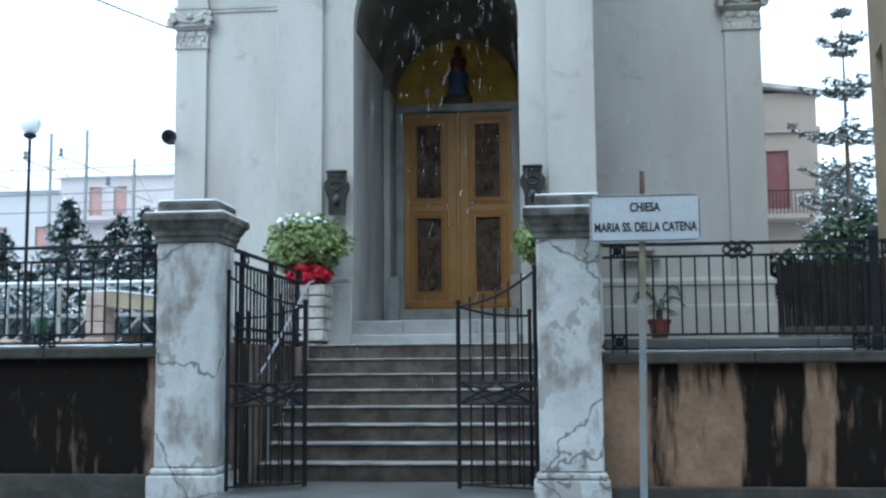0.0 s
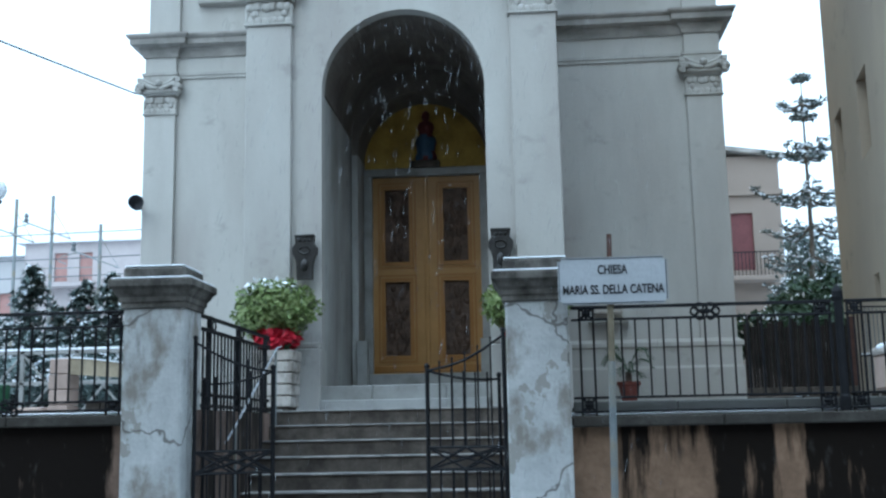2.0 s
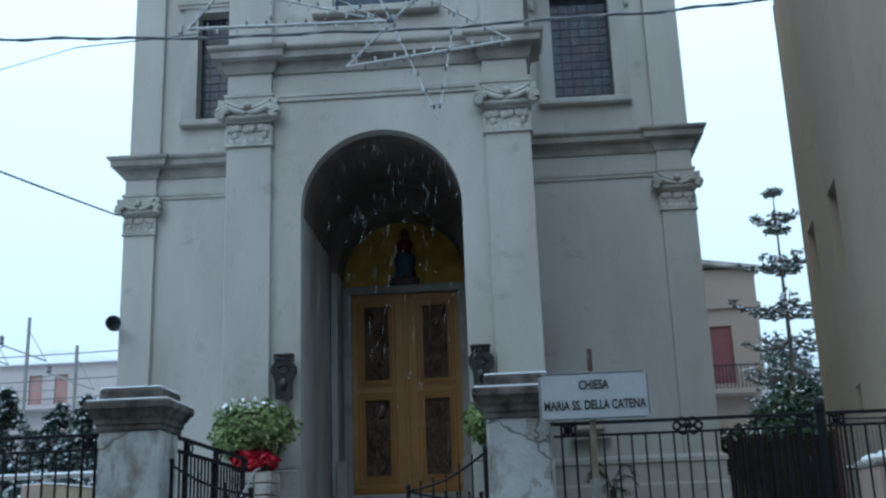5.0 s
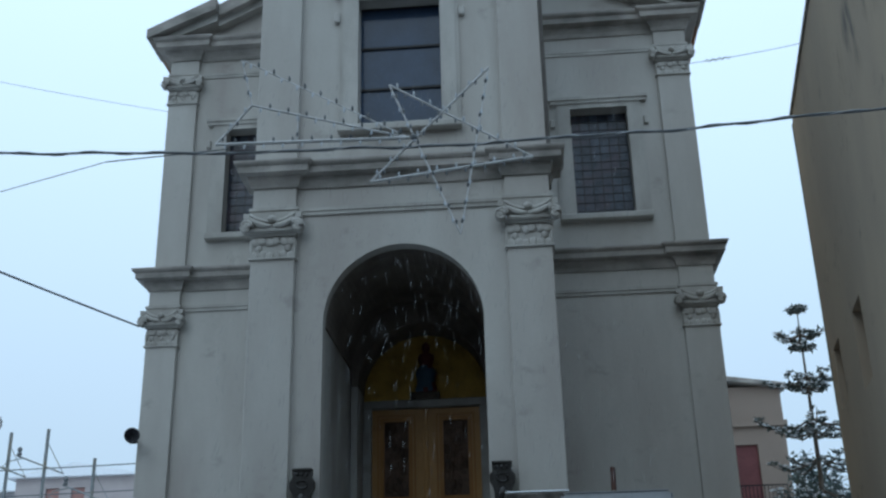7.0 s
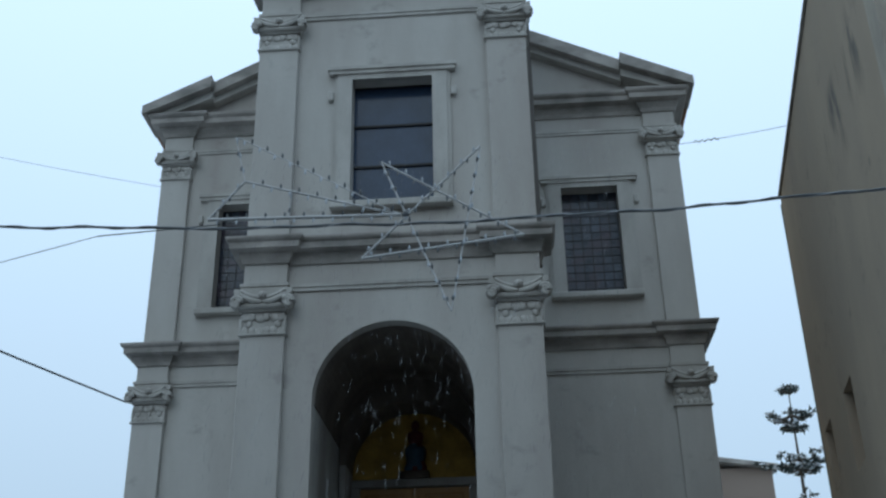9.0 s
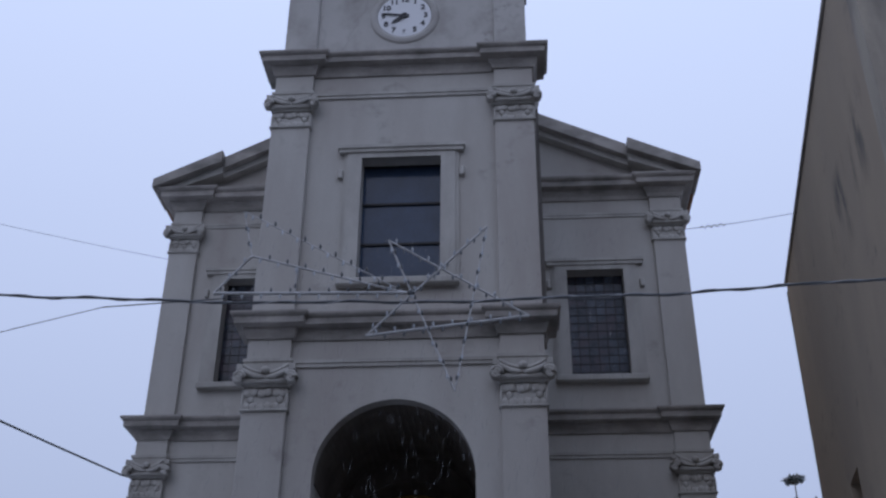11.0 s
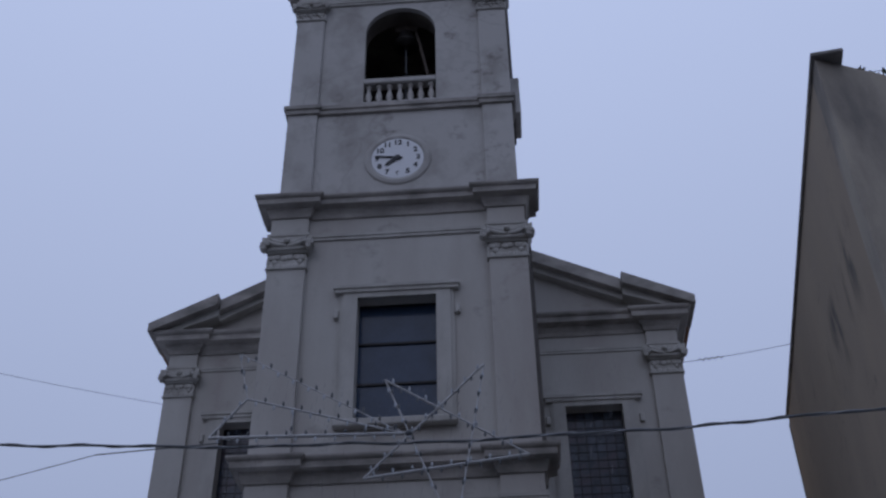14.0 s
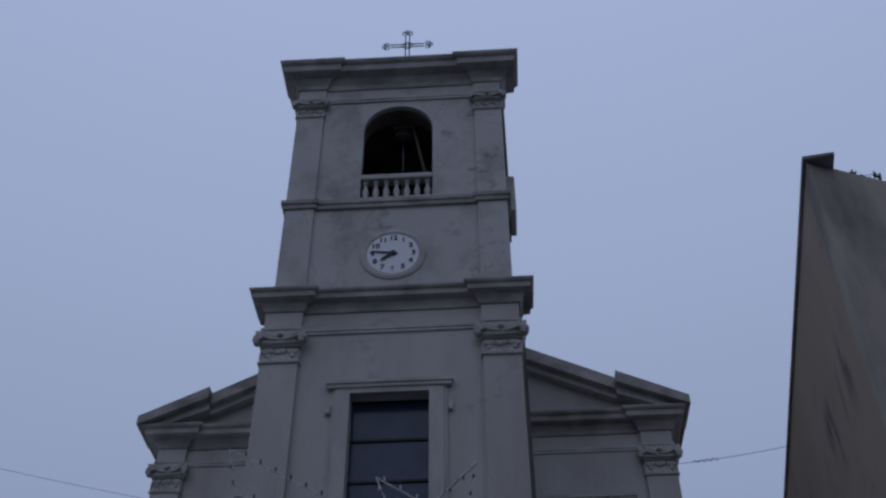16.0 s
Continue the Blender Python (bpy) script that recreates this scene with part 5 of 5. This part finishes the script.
def araucaria(x, y, z, h, seed):
    rng = random.Random(seed)
    t = thing("araucaria", (x, y, z), "tall Norfolk pine with tiered boughs and snow", "tree")
    part("trunk", tube([(x - 0.25, y, z), (x, y, z + h * 0.5), (x + 0.02, y, z + h)], 0.1, 8, radii=[0.10, 0.06, 0.012]), BARK, t)
    green, white = bmesh.new(), bmesh.new()
    tiers = [(0.995, 0.22), (0.92, 0.55), (0.88, 0.3), (0.79, 0.95), (0.76, 0.5), (0.665, 1.35), (0.63, 0.8), (0.55, 1.3), (0.46, 1.35), (0.38, 1.4), (0.30, 1.5), (0.22, 1.5)]
    for f, reach in tiers:
        n = 6
        for k in range(n):
            a = 2 * math.pi * (k + rng.uniform(-0.2, 0.2)) / n + f * 5
            q = reach * rng.uniform(0.8, 1.15)
            ways = [Vector((x + math.cos(a) * q * u, y + math.sin(a) * q * u, z + h * f - 0.25 * q * math.sin(math.pi * u * 0.8) + 0.12 * u * u * q)) for u in (0, 0.25, 0.5, 0.75, 1.0)]
            part("limb", tube(ways, 0.02, 5, radii=[0.03, 0.025, 0.02, 0.015, 0.008]), BARK, t)
            for j in range(int(8 + 14 * q)):
                u = rng.uniform(0.35, 1.0)
                i = min(int(u * 4), 3)
                p = ways[i].lerp(ways[i + 1], u * 4 - i)
                side = Vector((-math.sin(a), math.cos(a), 0)) * rng.uniform(-0.28, 0.28) * (1.15 - u * 0.6)
                c = p + side + Vector((0, 0, abs(side.length) * 0.35))
                for _ in range(5):
                    d = Vector((rng.gauss(0, 1), rng.gauss(0, 1), rng.gauss(0.25, 0.6))).normalized()
                    s = rng.uniform(0.07, 0.13)
                    w = d.cross(Vector((0.2, 0.1, 1))).normalized() * s * 0.35
                    green.faces.new([green.verts.new(v) for v in (c - w, c + d * s, c + w)])
                if rng.random() < 0.4:
                    s = rng.uniform(0.04, 0.08)
                    white.faces.new([white.verts.new(c + v) for v in (Vector((-s, 0, 0.05)), Vector((0, -s, 0.04)), Vector((s, 0, 0.05)), Vector((0, s, 0.06)))])
                    white.faces.new([white.verts.new(c + v) for v in (Vector((-s * 1.3, -0.02, 0.02)), Vector((0, -0.03, -0.01)), Vector((s * 1.3, -0.02, 0.02)), Vector((0, -0.01, 0.5 * s + 0.03)))])
    tagged(part("crown", green, BOUGH, t), kind="stuff")
    tagged(part("snow_load", white, SNOW, t), kind="stuff")
araucaria(0.262 * 26, 26, TERRACE - 0.12, 1.45 + 0.325 * 26 - TERRACE, 3)

for k, (u, v, y, rx, rz, n) in enumerate(((0.215, 0.075, 19.5, 0.75, 0.5, 1500), (0.245, 0.085, 20.5, 0.9, 0.65, 1900), (0.275, 0.10, 21.5, 0.9, 0.8, 1900), (0.262, 0.055, 18.6, 0.8, 0.45, 1500), (0.29, 0.06, 20.0, 0.8, 0.7, 1500))):
    s = thing("bush", (u * y, y, TERRACE - 0.12), "dense dark green bush with a little snow", "bush", group="bushes behind the alley fence")
    part("stems", tube([(u * y, y, TERRACE - 0.12), (u * y, y, 1.45 + v * y)], 0.05, 6), BARK, s)
    part("crown", leafy(u * y, y, 1.45 + v * y, rx, 0.7, rz, n, 0.09, 80 + k, 0.3), GREEN, s)["kind"] = "stuff"
    tagged(part("snow_dusting", leafy(u * y, y - 0.2, 1.45 + v * y + rz * 0.6, rx * 0.8, 0.6, rz * 0.35, 45, 0.05, 90 + k), SNOW, s), kind="stuff")
tree = thing("hazy_tree", (0.258 * 30, 30, 0), "pale grey-green tree behind the alley, dusted with snow", "tree")
part("trunk", tube([(0.258 * 30, 30, 0), (0.258 * 30, 30, 5.0)], 0.12, 8, radii=[0.16, 0.08]), BARK, tree)
for k, (dx, dz, rx, rz) in enumerate(((-0.35, 4.6, 0.75, 0.9), (0.35, 5.1, 0.8, 1.0), (-0.05, 6.0, 0.7, 0.8), (0.7, 4.2, 0.9, 0.9))):
    tagged(part("crown", leafy(0.258 * 30 + dx, 30, dz, rx, 0.7, rz, 1100, 0.10, 120 + k, 0.35), BOUGH, tree), kind="stuff")
tagged(part("snow_dusting", leafy(0.258 * 30, 29.6, 5.4, 1.0, 0.5, 1.2, 260, 0.07, 131, 0.3), SNOW, tree), kind="stuff")
screen = thing("reed_screen", (4.2, 17.1, TERRACE), "dark weathered screen above a low stone wall", "fence")
for k in range(34):
    x = 3.34 + k * 0.052
    h = 1.38 + 0.05 * math.sin(k * 1.9) + 0.03 * math.sin(k * 5.1)
    part("reed", box(x, x + 0.046, 17.12 + 0.01 * (k % 2), 17.16, 1.98, 1.60 + h, 0.008), REED, screen)
for k in range(3):
    part("board", box(4.95 + k * 0.16, 5.10 + k * 0.16, 17.08, 17.13, 1.98, 3.05 + 0.04 * (k % 2), 0.01), RUST, screen, "brown weathered board")
low = thing("low_wall", (4.2, 17.0, TERRACE - 0.12), "low wall of rough grey stone blocks", "wall")
for r in range(3):
    x = 3.28
    while x < 5.15:
        wdt = random.uniform(0.25, 0.45)
        part("stone", box(x, min(x + wdt - 0.012, 5.15), 17.0 + random.uniform(0, 0.02), 17.25, TERRACE - 0.12 + r * 0.14, TERRACE - 0.12 + (r + 1) * 0.14 - 0.01, 0.012), STEP, low)
        x += wdt

# stored things against the side house
pallet = thing("wooden_pallet", (3.88, 11.5, TERRACE - 0.12), "dark wet wooden pallet on the terrace", "pallet")
for k in range(4):
    part("deck_board", box(3.58 + k * 0.155, 3.71 + k * 0.155, 11.1, 11.9, TERRACE + 0.04, TERRACE + 0.065, 0.004), BARK, pallet)
for y in (11.12, 11.46, 11.80):
    part("bearer", box(3.58, 4.175, y, y + 0.08, TERRACE - 0.12, TERRACE + 0.04, 0.006), BARK, pallet)
trough = thing("stone_trough", (3.88, 11.5, TERRACE + 0.065), "pinkish stone trough heaped with snow on a pallet", "trough")
part("body", box(3.63, 4.14, 11.2, 11.8, TERRACE + 0.065, 2.13, 0.03), BLOCK, trough)
part("rim", box(3.60, 4.17, 11.17, 11.83, 2.13, 2.20, 0.02), BUFF, trough)
bm = bmesh.new()
for k in range(9):
    ball(bm, 3.68 + 0.055 * k, 11.5 + 0.12 * math.sin(k * 2.2), 2.20, 0.10, 0.16, 0.045 + 0.02 * (k % 3), 6)
part("snow_heap", bm, SNOW, trough, "heaped wet snow", smooth=True)
panel = thing("mesh_barrier", (4.05, 13.0, TERRACE - 0.12), "grey wire mesh panel leaning by the side house", "barrier")
for z in (TERRACE - 0.12, 2.2, 2.78):
    part("frame_bar", tube([(3.86, 13.0, z), (4.42, 13.1, z)], 0.010, 6), IRON, panel)
for x in (3.86, 4.42):
    part("frame_bar", tube([(x, 13.0 + (x - 3.86) * 0.17, TERRACE - 0.12), (x, 13.0 + (x - 3.86) * 0.17, 2.80)], 0.010, 6), IRON, panel)
for k in range(1, 12):
    part("mesh_wire", tube([(3.86 + k * 0.048, 13.0 + k * 0.008, TERRACE - 0.12), (3.86 + k * 0.048, 13.0 + k * 0.008, 2.78)], 0.005, 4), WIRE, panel)
part("snow_line", box(3.88, 4.40, 13.02, 13.07, 2.215, 2.235, 0.004), SNOW, panel)

# house behind the alley
back = thing("salmon_house", (7.8, 42, 0), "pale salmon house with dark red shutters", "house")
part("wall", wall_with_holes(5.8, 9.45, 40, 44, 0, 11.3, [(7.6, 8.4, 7.0, 9.15)]), SALMON, back)
part("roof", prism([(5.4, 12.0), (9.65, 11.35), (9.65, 11.2), (5.4, 11.8)], 39.7, 44.2), CORNICE, back)
part("string_course", box(5.7, 9.54, 39.85, 40, 9.8, 10.0), SALMON, back)
part("shutter", box(7.6, 8.4, 40.1, 40.2, 7.0, 9.15), SHUTTER, back)
balc = part("balcony", box(7.15, 9.05, 39.0, 40, 6.5, 6.68, 0.03), SALMON, back)
part("rail", box(7.15, 9.05, 39.0, 39.04, 7.5, 7.54), IRON, balc)
first = part("baluster", box(7.17, 7.195, 39.0, 39.025, 6.68, 7.5), IRON, balc)
for k in range(1, 15):
    repeat(first, balc, (k * 0.132, 0, 0))

def potted_palm():
    x, y, z = 1.39, 15.6, TERRACE + 0.05
    p = thing("potted_palm", (x, y, z), "small palm in a terracotta pot on the terrace", "plant")
    part("pot", lathe([(0.10, 0), (0.15, 0.26), (0.17, 0.27), (0.17, 0.32), (0.14, 0.32), (0.13, 0.28)], x, y, z, 16), TERRA, p, "terracotta pot")
    part("stem", tube([(x, y, z + 0.25), (x, y, z + 0.46)], 0.05, 7), BARK, p)
    for k in range(13):
        a, lift = k * 2.4, 0.25 + 0.2 * math.sin(k * 1.7)
        bm = bmesh.new()
        pts = [Vector((x + math.cos(a) * 0.36 * u, y + math.sin(a) * 0.36 * u, z + 0.45 + lift * math.sin(u * 2.4) - 0.12 * u * u)) for u in (0, 0.25, 0.5, 0.75, 1)]
        tube(pts, 0.006, 4, bm)
        for p0, p1 in zip(pts[1:], pts[2:]):
            for j in range(4):
                c = p0.lerp(p1, j / 4)
                for s in (-1, 1):
                    e = Vector((-math.sin(a) * s * 0.12 + math.cos(a) * 0.06, math.cos(a) * s * 0.12 + math.sin(a) * 0.06, -0.05))
                    f = Vector((math.cos(a), math.sin(a), 0)) * 0.012
                    bm.faces.new([bm.verts.new(v) for v in (c - f, c + e, c + f)])
        part("frond", bm, GREEN, p)
potted_palm()

# ---- square to the west ----
lamp = thing("globe_lamp", (-7.30, 14.0, TERRACE - 0.05), "dark iron lamp post with a white globe", "street lamp")
part("post", tube([(-7.27, 14, TERRACE - 0.05), (-7.30, 14, 2.4), (-7.30, 14, 4.65)], 0.03, 10, radii=[0.045, 0.026, 0.022]), IRON, lamp)
part("collar", lathe([(0.05, 0), (0.09, 0.03), (0.09, 0.06)], -7.30, 14, 4.62, 12), IRON, lamp)
part("globe", ball(bmesh.new(), -7.30, 14, 4.83, 0.15, n=14), WHITE, lamp, "white opal globe", smooth=True)
for u, v in ((-0.499, 0.231), (-0.462, 0.233), (-0.413, 0.203), (-0.56, 0.22)):
    y = 34
    m = thing("railway_mast", (u * y, y, 0), "grey steel overhead-line mast with a bracket arm", "mast", group="overhead-line masts")
    part("mast", tube([(u * y, y, 0), (u * y, y, 1.45 + v * y)], 0.06, 8), STEEL, m)
    x, z = u * y, 1.45 + v * y
    part("arm", tube([(x - 0.95, y - 0.1, z - 0.85), (x + 0.70, y - 0.1, z - 1.50)], 0.03, 6), STEEL, m)
    part("stay", tube([(x - 0.02, y - 0.05, z - 0.35), (x + 0.70, y - 0.1, z - 1.50)], 0.014, 5), STEEL, m)
    part("steady_arm", tube([(x - 0.75, y - 0.1, z - 0.95), (x - 1.25, y - 0.1, z - 1.05), (x - 1.38, y - 0.1, z - 1.2), (x - 1.1, y - 0.1, z - 1.32)], 0.022, 5), STEEL, m)
    part("insulator", lathe([(0.05, 0), (0.09, 0.07), (0.05, 0.14), (0.09, 0.21), (0.04, 0.30)], x - 0.85, y - 0.1, z - 0.88, 8), WIRE, m)
for dz in (0.85, 0, -0.6):
    single("overhead_wire", tube(sagging((-30, 34, 7.3 + dz), (-8, 34, 7.4 + dz), 0.15), 0.02, 5), WIRE, "thin grey overhead line wire", "wire", (-30, 34, 7.3 + dz), group="overhead wires")

def far_house(x0, x1, y0, y1, z1, mat, openings, label, roof=1.0):
    h = thing("far_house", ((x0 + x1) / 2, y0, 0), label, "house")
    part("wall", wall_with_holes(x0, x1, y0, y0 + 0.4, 0, z1, openings), mat, h)
    part("body", box(x0, x1, y0 + 0.4, y1, 0, z1), mat, h)
    part("roof", prism([(x0 - 0.5, z1), ((x0 + x1) / 2, z1 + roof), (x1 + 0.5, z1)], y0 - 0.4, y1 + 0.4), SNOW, h, "roof white with snow")
    for a, b, c, d in openings:
        w = part("window", box(a, b, y0 + 0.15, y0 + 0.25, c, d), ROSE, h, "rose red shutter")
        part("window_sill", box(a - 0.1, b + 0.1, y0 - 0.1, y0 + 0.1, c - 0.15, c), mat, w)
    return h
ph = far_house(-29.3, -22.2, 60, 68, 12.6, PINK, [(-27.5, -26.7, 10.3, 12.0), (-26.0, -25.2, 10.3, 12.0), (-27.6, -26.7, 7.1, 8.8), (-26.1, -25.2, 7.1, 8.8)], "pink house paled for haze, with rose shutters and a balcony", 0.8)
part("balcony", box(-28.0, -24.8, 58.9, 60, 9.9, 10.08), PINK, ph)
part("balcony_rail", box(-28.0, -24.8, 58.9, 58.95, 10.9, 10.96), STEEL, ph)
far_house(-41, -29.6, 62, 70, 12.2, PALEHOUSE, [(-34.6, -33.6, 8.6, 10.0), (-31.8, -30.8, 8.6, 10.0), (-37.6, -36.5, 5.0, 7.2)], "pale cream house under snow", 0.5)
far_house(-22.0, -12, 75, 84, 11.0, PALEHOUSE, [(-20, -19, 8.0, 9.8)], "pale cream house under snow", 0.8)
single("hill", prism([(-500, 0), (-420, 60), (-330, 95), (-250, 70), (-160, 85), (-60, 45), (40, 60), (120, 38), (220, 70), (300, 0)], 900, 960), HILL, "distant hill with haze put into its blue-grey colour", "hill", (0, 900, 0), kind="structure")

for k in range(7):                             # low evergreen bushes under the conifers
    x, y, h = -9.3 + 0.52 * k, 16.9 + 0.25 * math.sin(k * 2.1), 0.95 + 0.18 * math.sin(k * 1.7)
    low_bush = thing("garden_bush", (x, y, TERRACE - 0.05), "low dark evergreen bush with snow on its leaves", "bush", group="bushes under the conifers")
    part("stems", tube([(x, y, TERRACE - 0.05), (x, y, TERRACE + 0.6)], 0.04, 6), BARK, low_bush)
    tagged(part("crown", leafy(x, y, TERRACE + h * 0.48, 0.48, 0.4, h * 0.55, 900, 0.085, 150 + k, 0.3), PINE, low_bush), kind="stuff")
    tagged(part("snow_dusting", leafy(x, y - 0.12, TERRACE + h * 0.75, 0.42, 0.36, h * 0.30, 90, 0.05, 170 + k), SNOW, low_bush), kind="stuff")

pier = thing("stone_pier", (-5.8, 13, TERRACE - 0.05), "pink stone pier with a cream sloping beam", "wall")
for k in range(4):
    part("stone", box(-5.93 + 0.01 * (k % 2), -5.68, 12.9, 13.25, TERRACE - 0.05 + k * 0.19, TERRACE - 0.05 + (k + 1) * 0.19 - 0.008, 0.012), BLOCK, pier)
part("beam", prism([(-5.68, 2.40), (-5.45, 2.385), (-4.6, 2.27), (-4.6, 2.12), (-5.68, 2.20)], 12.95, 13.2), BEAM, pier)
part("snow_ledge", prism([(-5.93, 2.40), (-5.68, 2.415), (-5.45, 2.40), (-4.6, 2.285), (-4.6, 2.271), (-5.45, 2.386), (-5.68, 2.401), (-5.93, 2.39)], 12.93, 13.22), SNOW, pier)
for r in range(2):
    for k in range(4):
        part("stone", box(-5.66 + k * 0.2, -5.48 + k * 0.2, 13.4, 13.7, TERRACE - 0.05 + r * 0.13, TERRACE + 0.07 + r * 0.13, 0.012), STEP, pier)
bin_ = thing("green_bin", (-7.20, 14.3, TERRACE - 0.05), "green plastic litter bin beside the lamp", "bin")
GREENBIN = material("green_plastic", (0.01, 0.045, 0.018), 0.5, vary=0.1)
part("body", lathe([(0.07, 0.05), (0.085, 0.46), (0.09, 0.47)], -7.20, 14.3, TERRACE - 0.05, 14), GREENBIN, bin_)
part("lid", lathe([(0.09, 0), (0.08, 0.04), (0.03, 0.06)], -7.20, 14.3, TERRACE + 0.42, 14), GREENBIN, bin_)
part("foot", lathe([(0.06, 0), (0.06, 0.05)], -7.20, 14.3, TERRACE - 0.05, 10), IRON, bin_)
hoard = thing("garden_railing", (-7.0, 16.0, TERRACE - 0.05), "pale garden railing with crossed bars and snow", "railing")
for z in (2.72, 2.25):
    part("rail", box(-9.5, -5.2, 16.0, 16.05, z - 0.03, z + 0.03, 0.01), MARBLE, hoard)
part("snow_line", box(-9.5, -5.2, 15.99, 16.06, 2.75, 2.785, 0.01), SNOW, hoard)
for k in range(6):
    x = -9.5 + k * 0.86
    part("upright", box(x - 0.03, x + 0.03, 16.0, 16.05, TERRACE - 0.05, 2.75), MARBLE, hoard)
    if k < 5:
        part("brace", tube([(x, 16.02, 1.7), (x + 0.86, 16.02, 2.7)], 0.02, 5), MARBLE, hoard)
        part("brace", tube([(x + 0.86, 16.02, 1.7), (x, 16.02, 2.7)], 0.02, 5), MARBLE, hoard)
for k in range(5):
    x = -8.9 + k * 0.5
    single("kerb_block", box(x, x + 0.46, 14.9, 15.2, TERRACE - 0.05, TERRACE + 0.12 + 0.05 * (k % 2), 0.02), BLOCK, "pink stone border block of a flower bed", "block", (x, 15, TERRACE - 0.05), group="border blocks")

tablet = thing("wall_tablet", (1.24, 16.9, 3.0), "small beige stone tablet with a ledge on the church wall", "plaque")
part("slab", box(1.02, 1.46, 16.80, 17.05, 3.17, 3.60, 0.012), BUFF, tablet)
part("ledge", box(0.93, 1.55, 16.76, 17.05, 3.02, 3.06, 0.008), STUCCO, tablet)

# low kerb of grey slabs behind the fence, and the step at the church's foot
kerb = thing("slab_kerb", (2.6, 9.45, 1.5), "low kerb of grey stone slabs behind the fence", "kerb", kind="structure")
x = 0.36
while x < 3.84:
    wdt = min(random.uniform(0.75, 1.05), 3.86 - x)
    part("slab", box(x + 0.003, x + wdt - 0.003, 9.40, 9.50, 1.48, 1.655 + random.uniform(-0.004, 0.004), 0.008), KERB, kerb)
    x += wdt
single("foot_step", box(0.62, 3.2, 15.35, 16.8, TERRACE - 0.14, TERRACE + 0.05, 0.02), STEP, "low grey stone step at the church's foot", "step", (1.9, 15.4, TERRACE - 0.14), kind="structure")

# ---- snow in the air ----
rng = random.Random(11)
flakes = bmesh.new()
for _ in range(1500):
    y = rng.uniform(4.0, 12.4)
    x, z = rng.uniform(-0.30, 0.12) * y, 1.45 + rng.uniform(-0.06, 0.60) * y
    if z < 3.0 and y > 8.6:
        continue
    s = y * rng.uniform(0.00018, 0.00040)
    d = Vector((rng.gauss(0.12, 0.12), rng.gauss(0, 0.2), 1.0)) * s * rng.uniform(8, 28)
    c = Vector((x, y, z))
    ring = [flakes.verts.new(c + Vector(v)) for v in ((-s, 0, 0), (0, -s, 0), (s, 0, 0), (0, s, 0))]
    a, b = flakes.verts.new(c + d), flakes.verts.new(c - d)
    for k in range(4):
        flakes.faces.new((ring[k], ring[(k + 1) % 4], a)), flakes.faces.new((ring[(k + 1) % 4], ring[k], b))
single("falling_snow", flakes, FLAKE, "loose white snowflakes falling through the air", "snow", (0, 0, 0), kind="stuff")
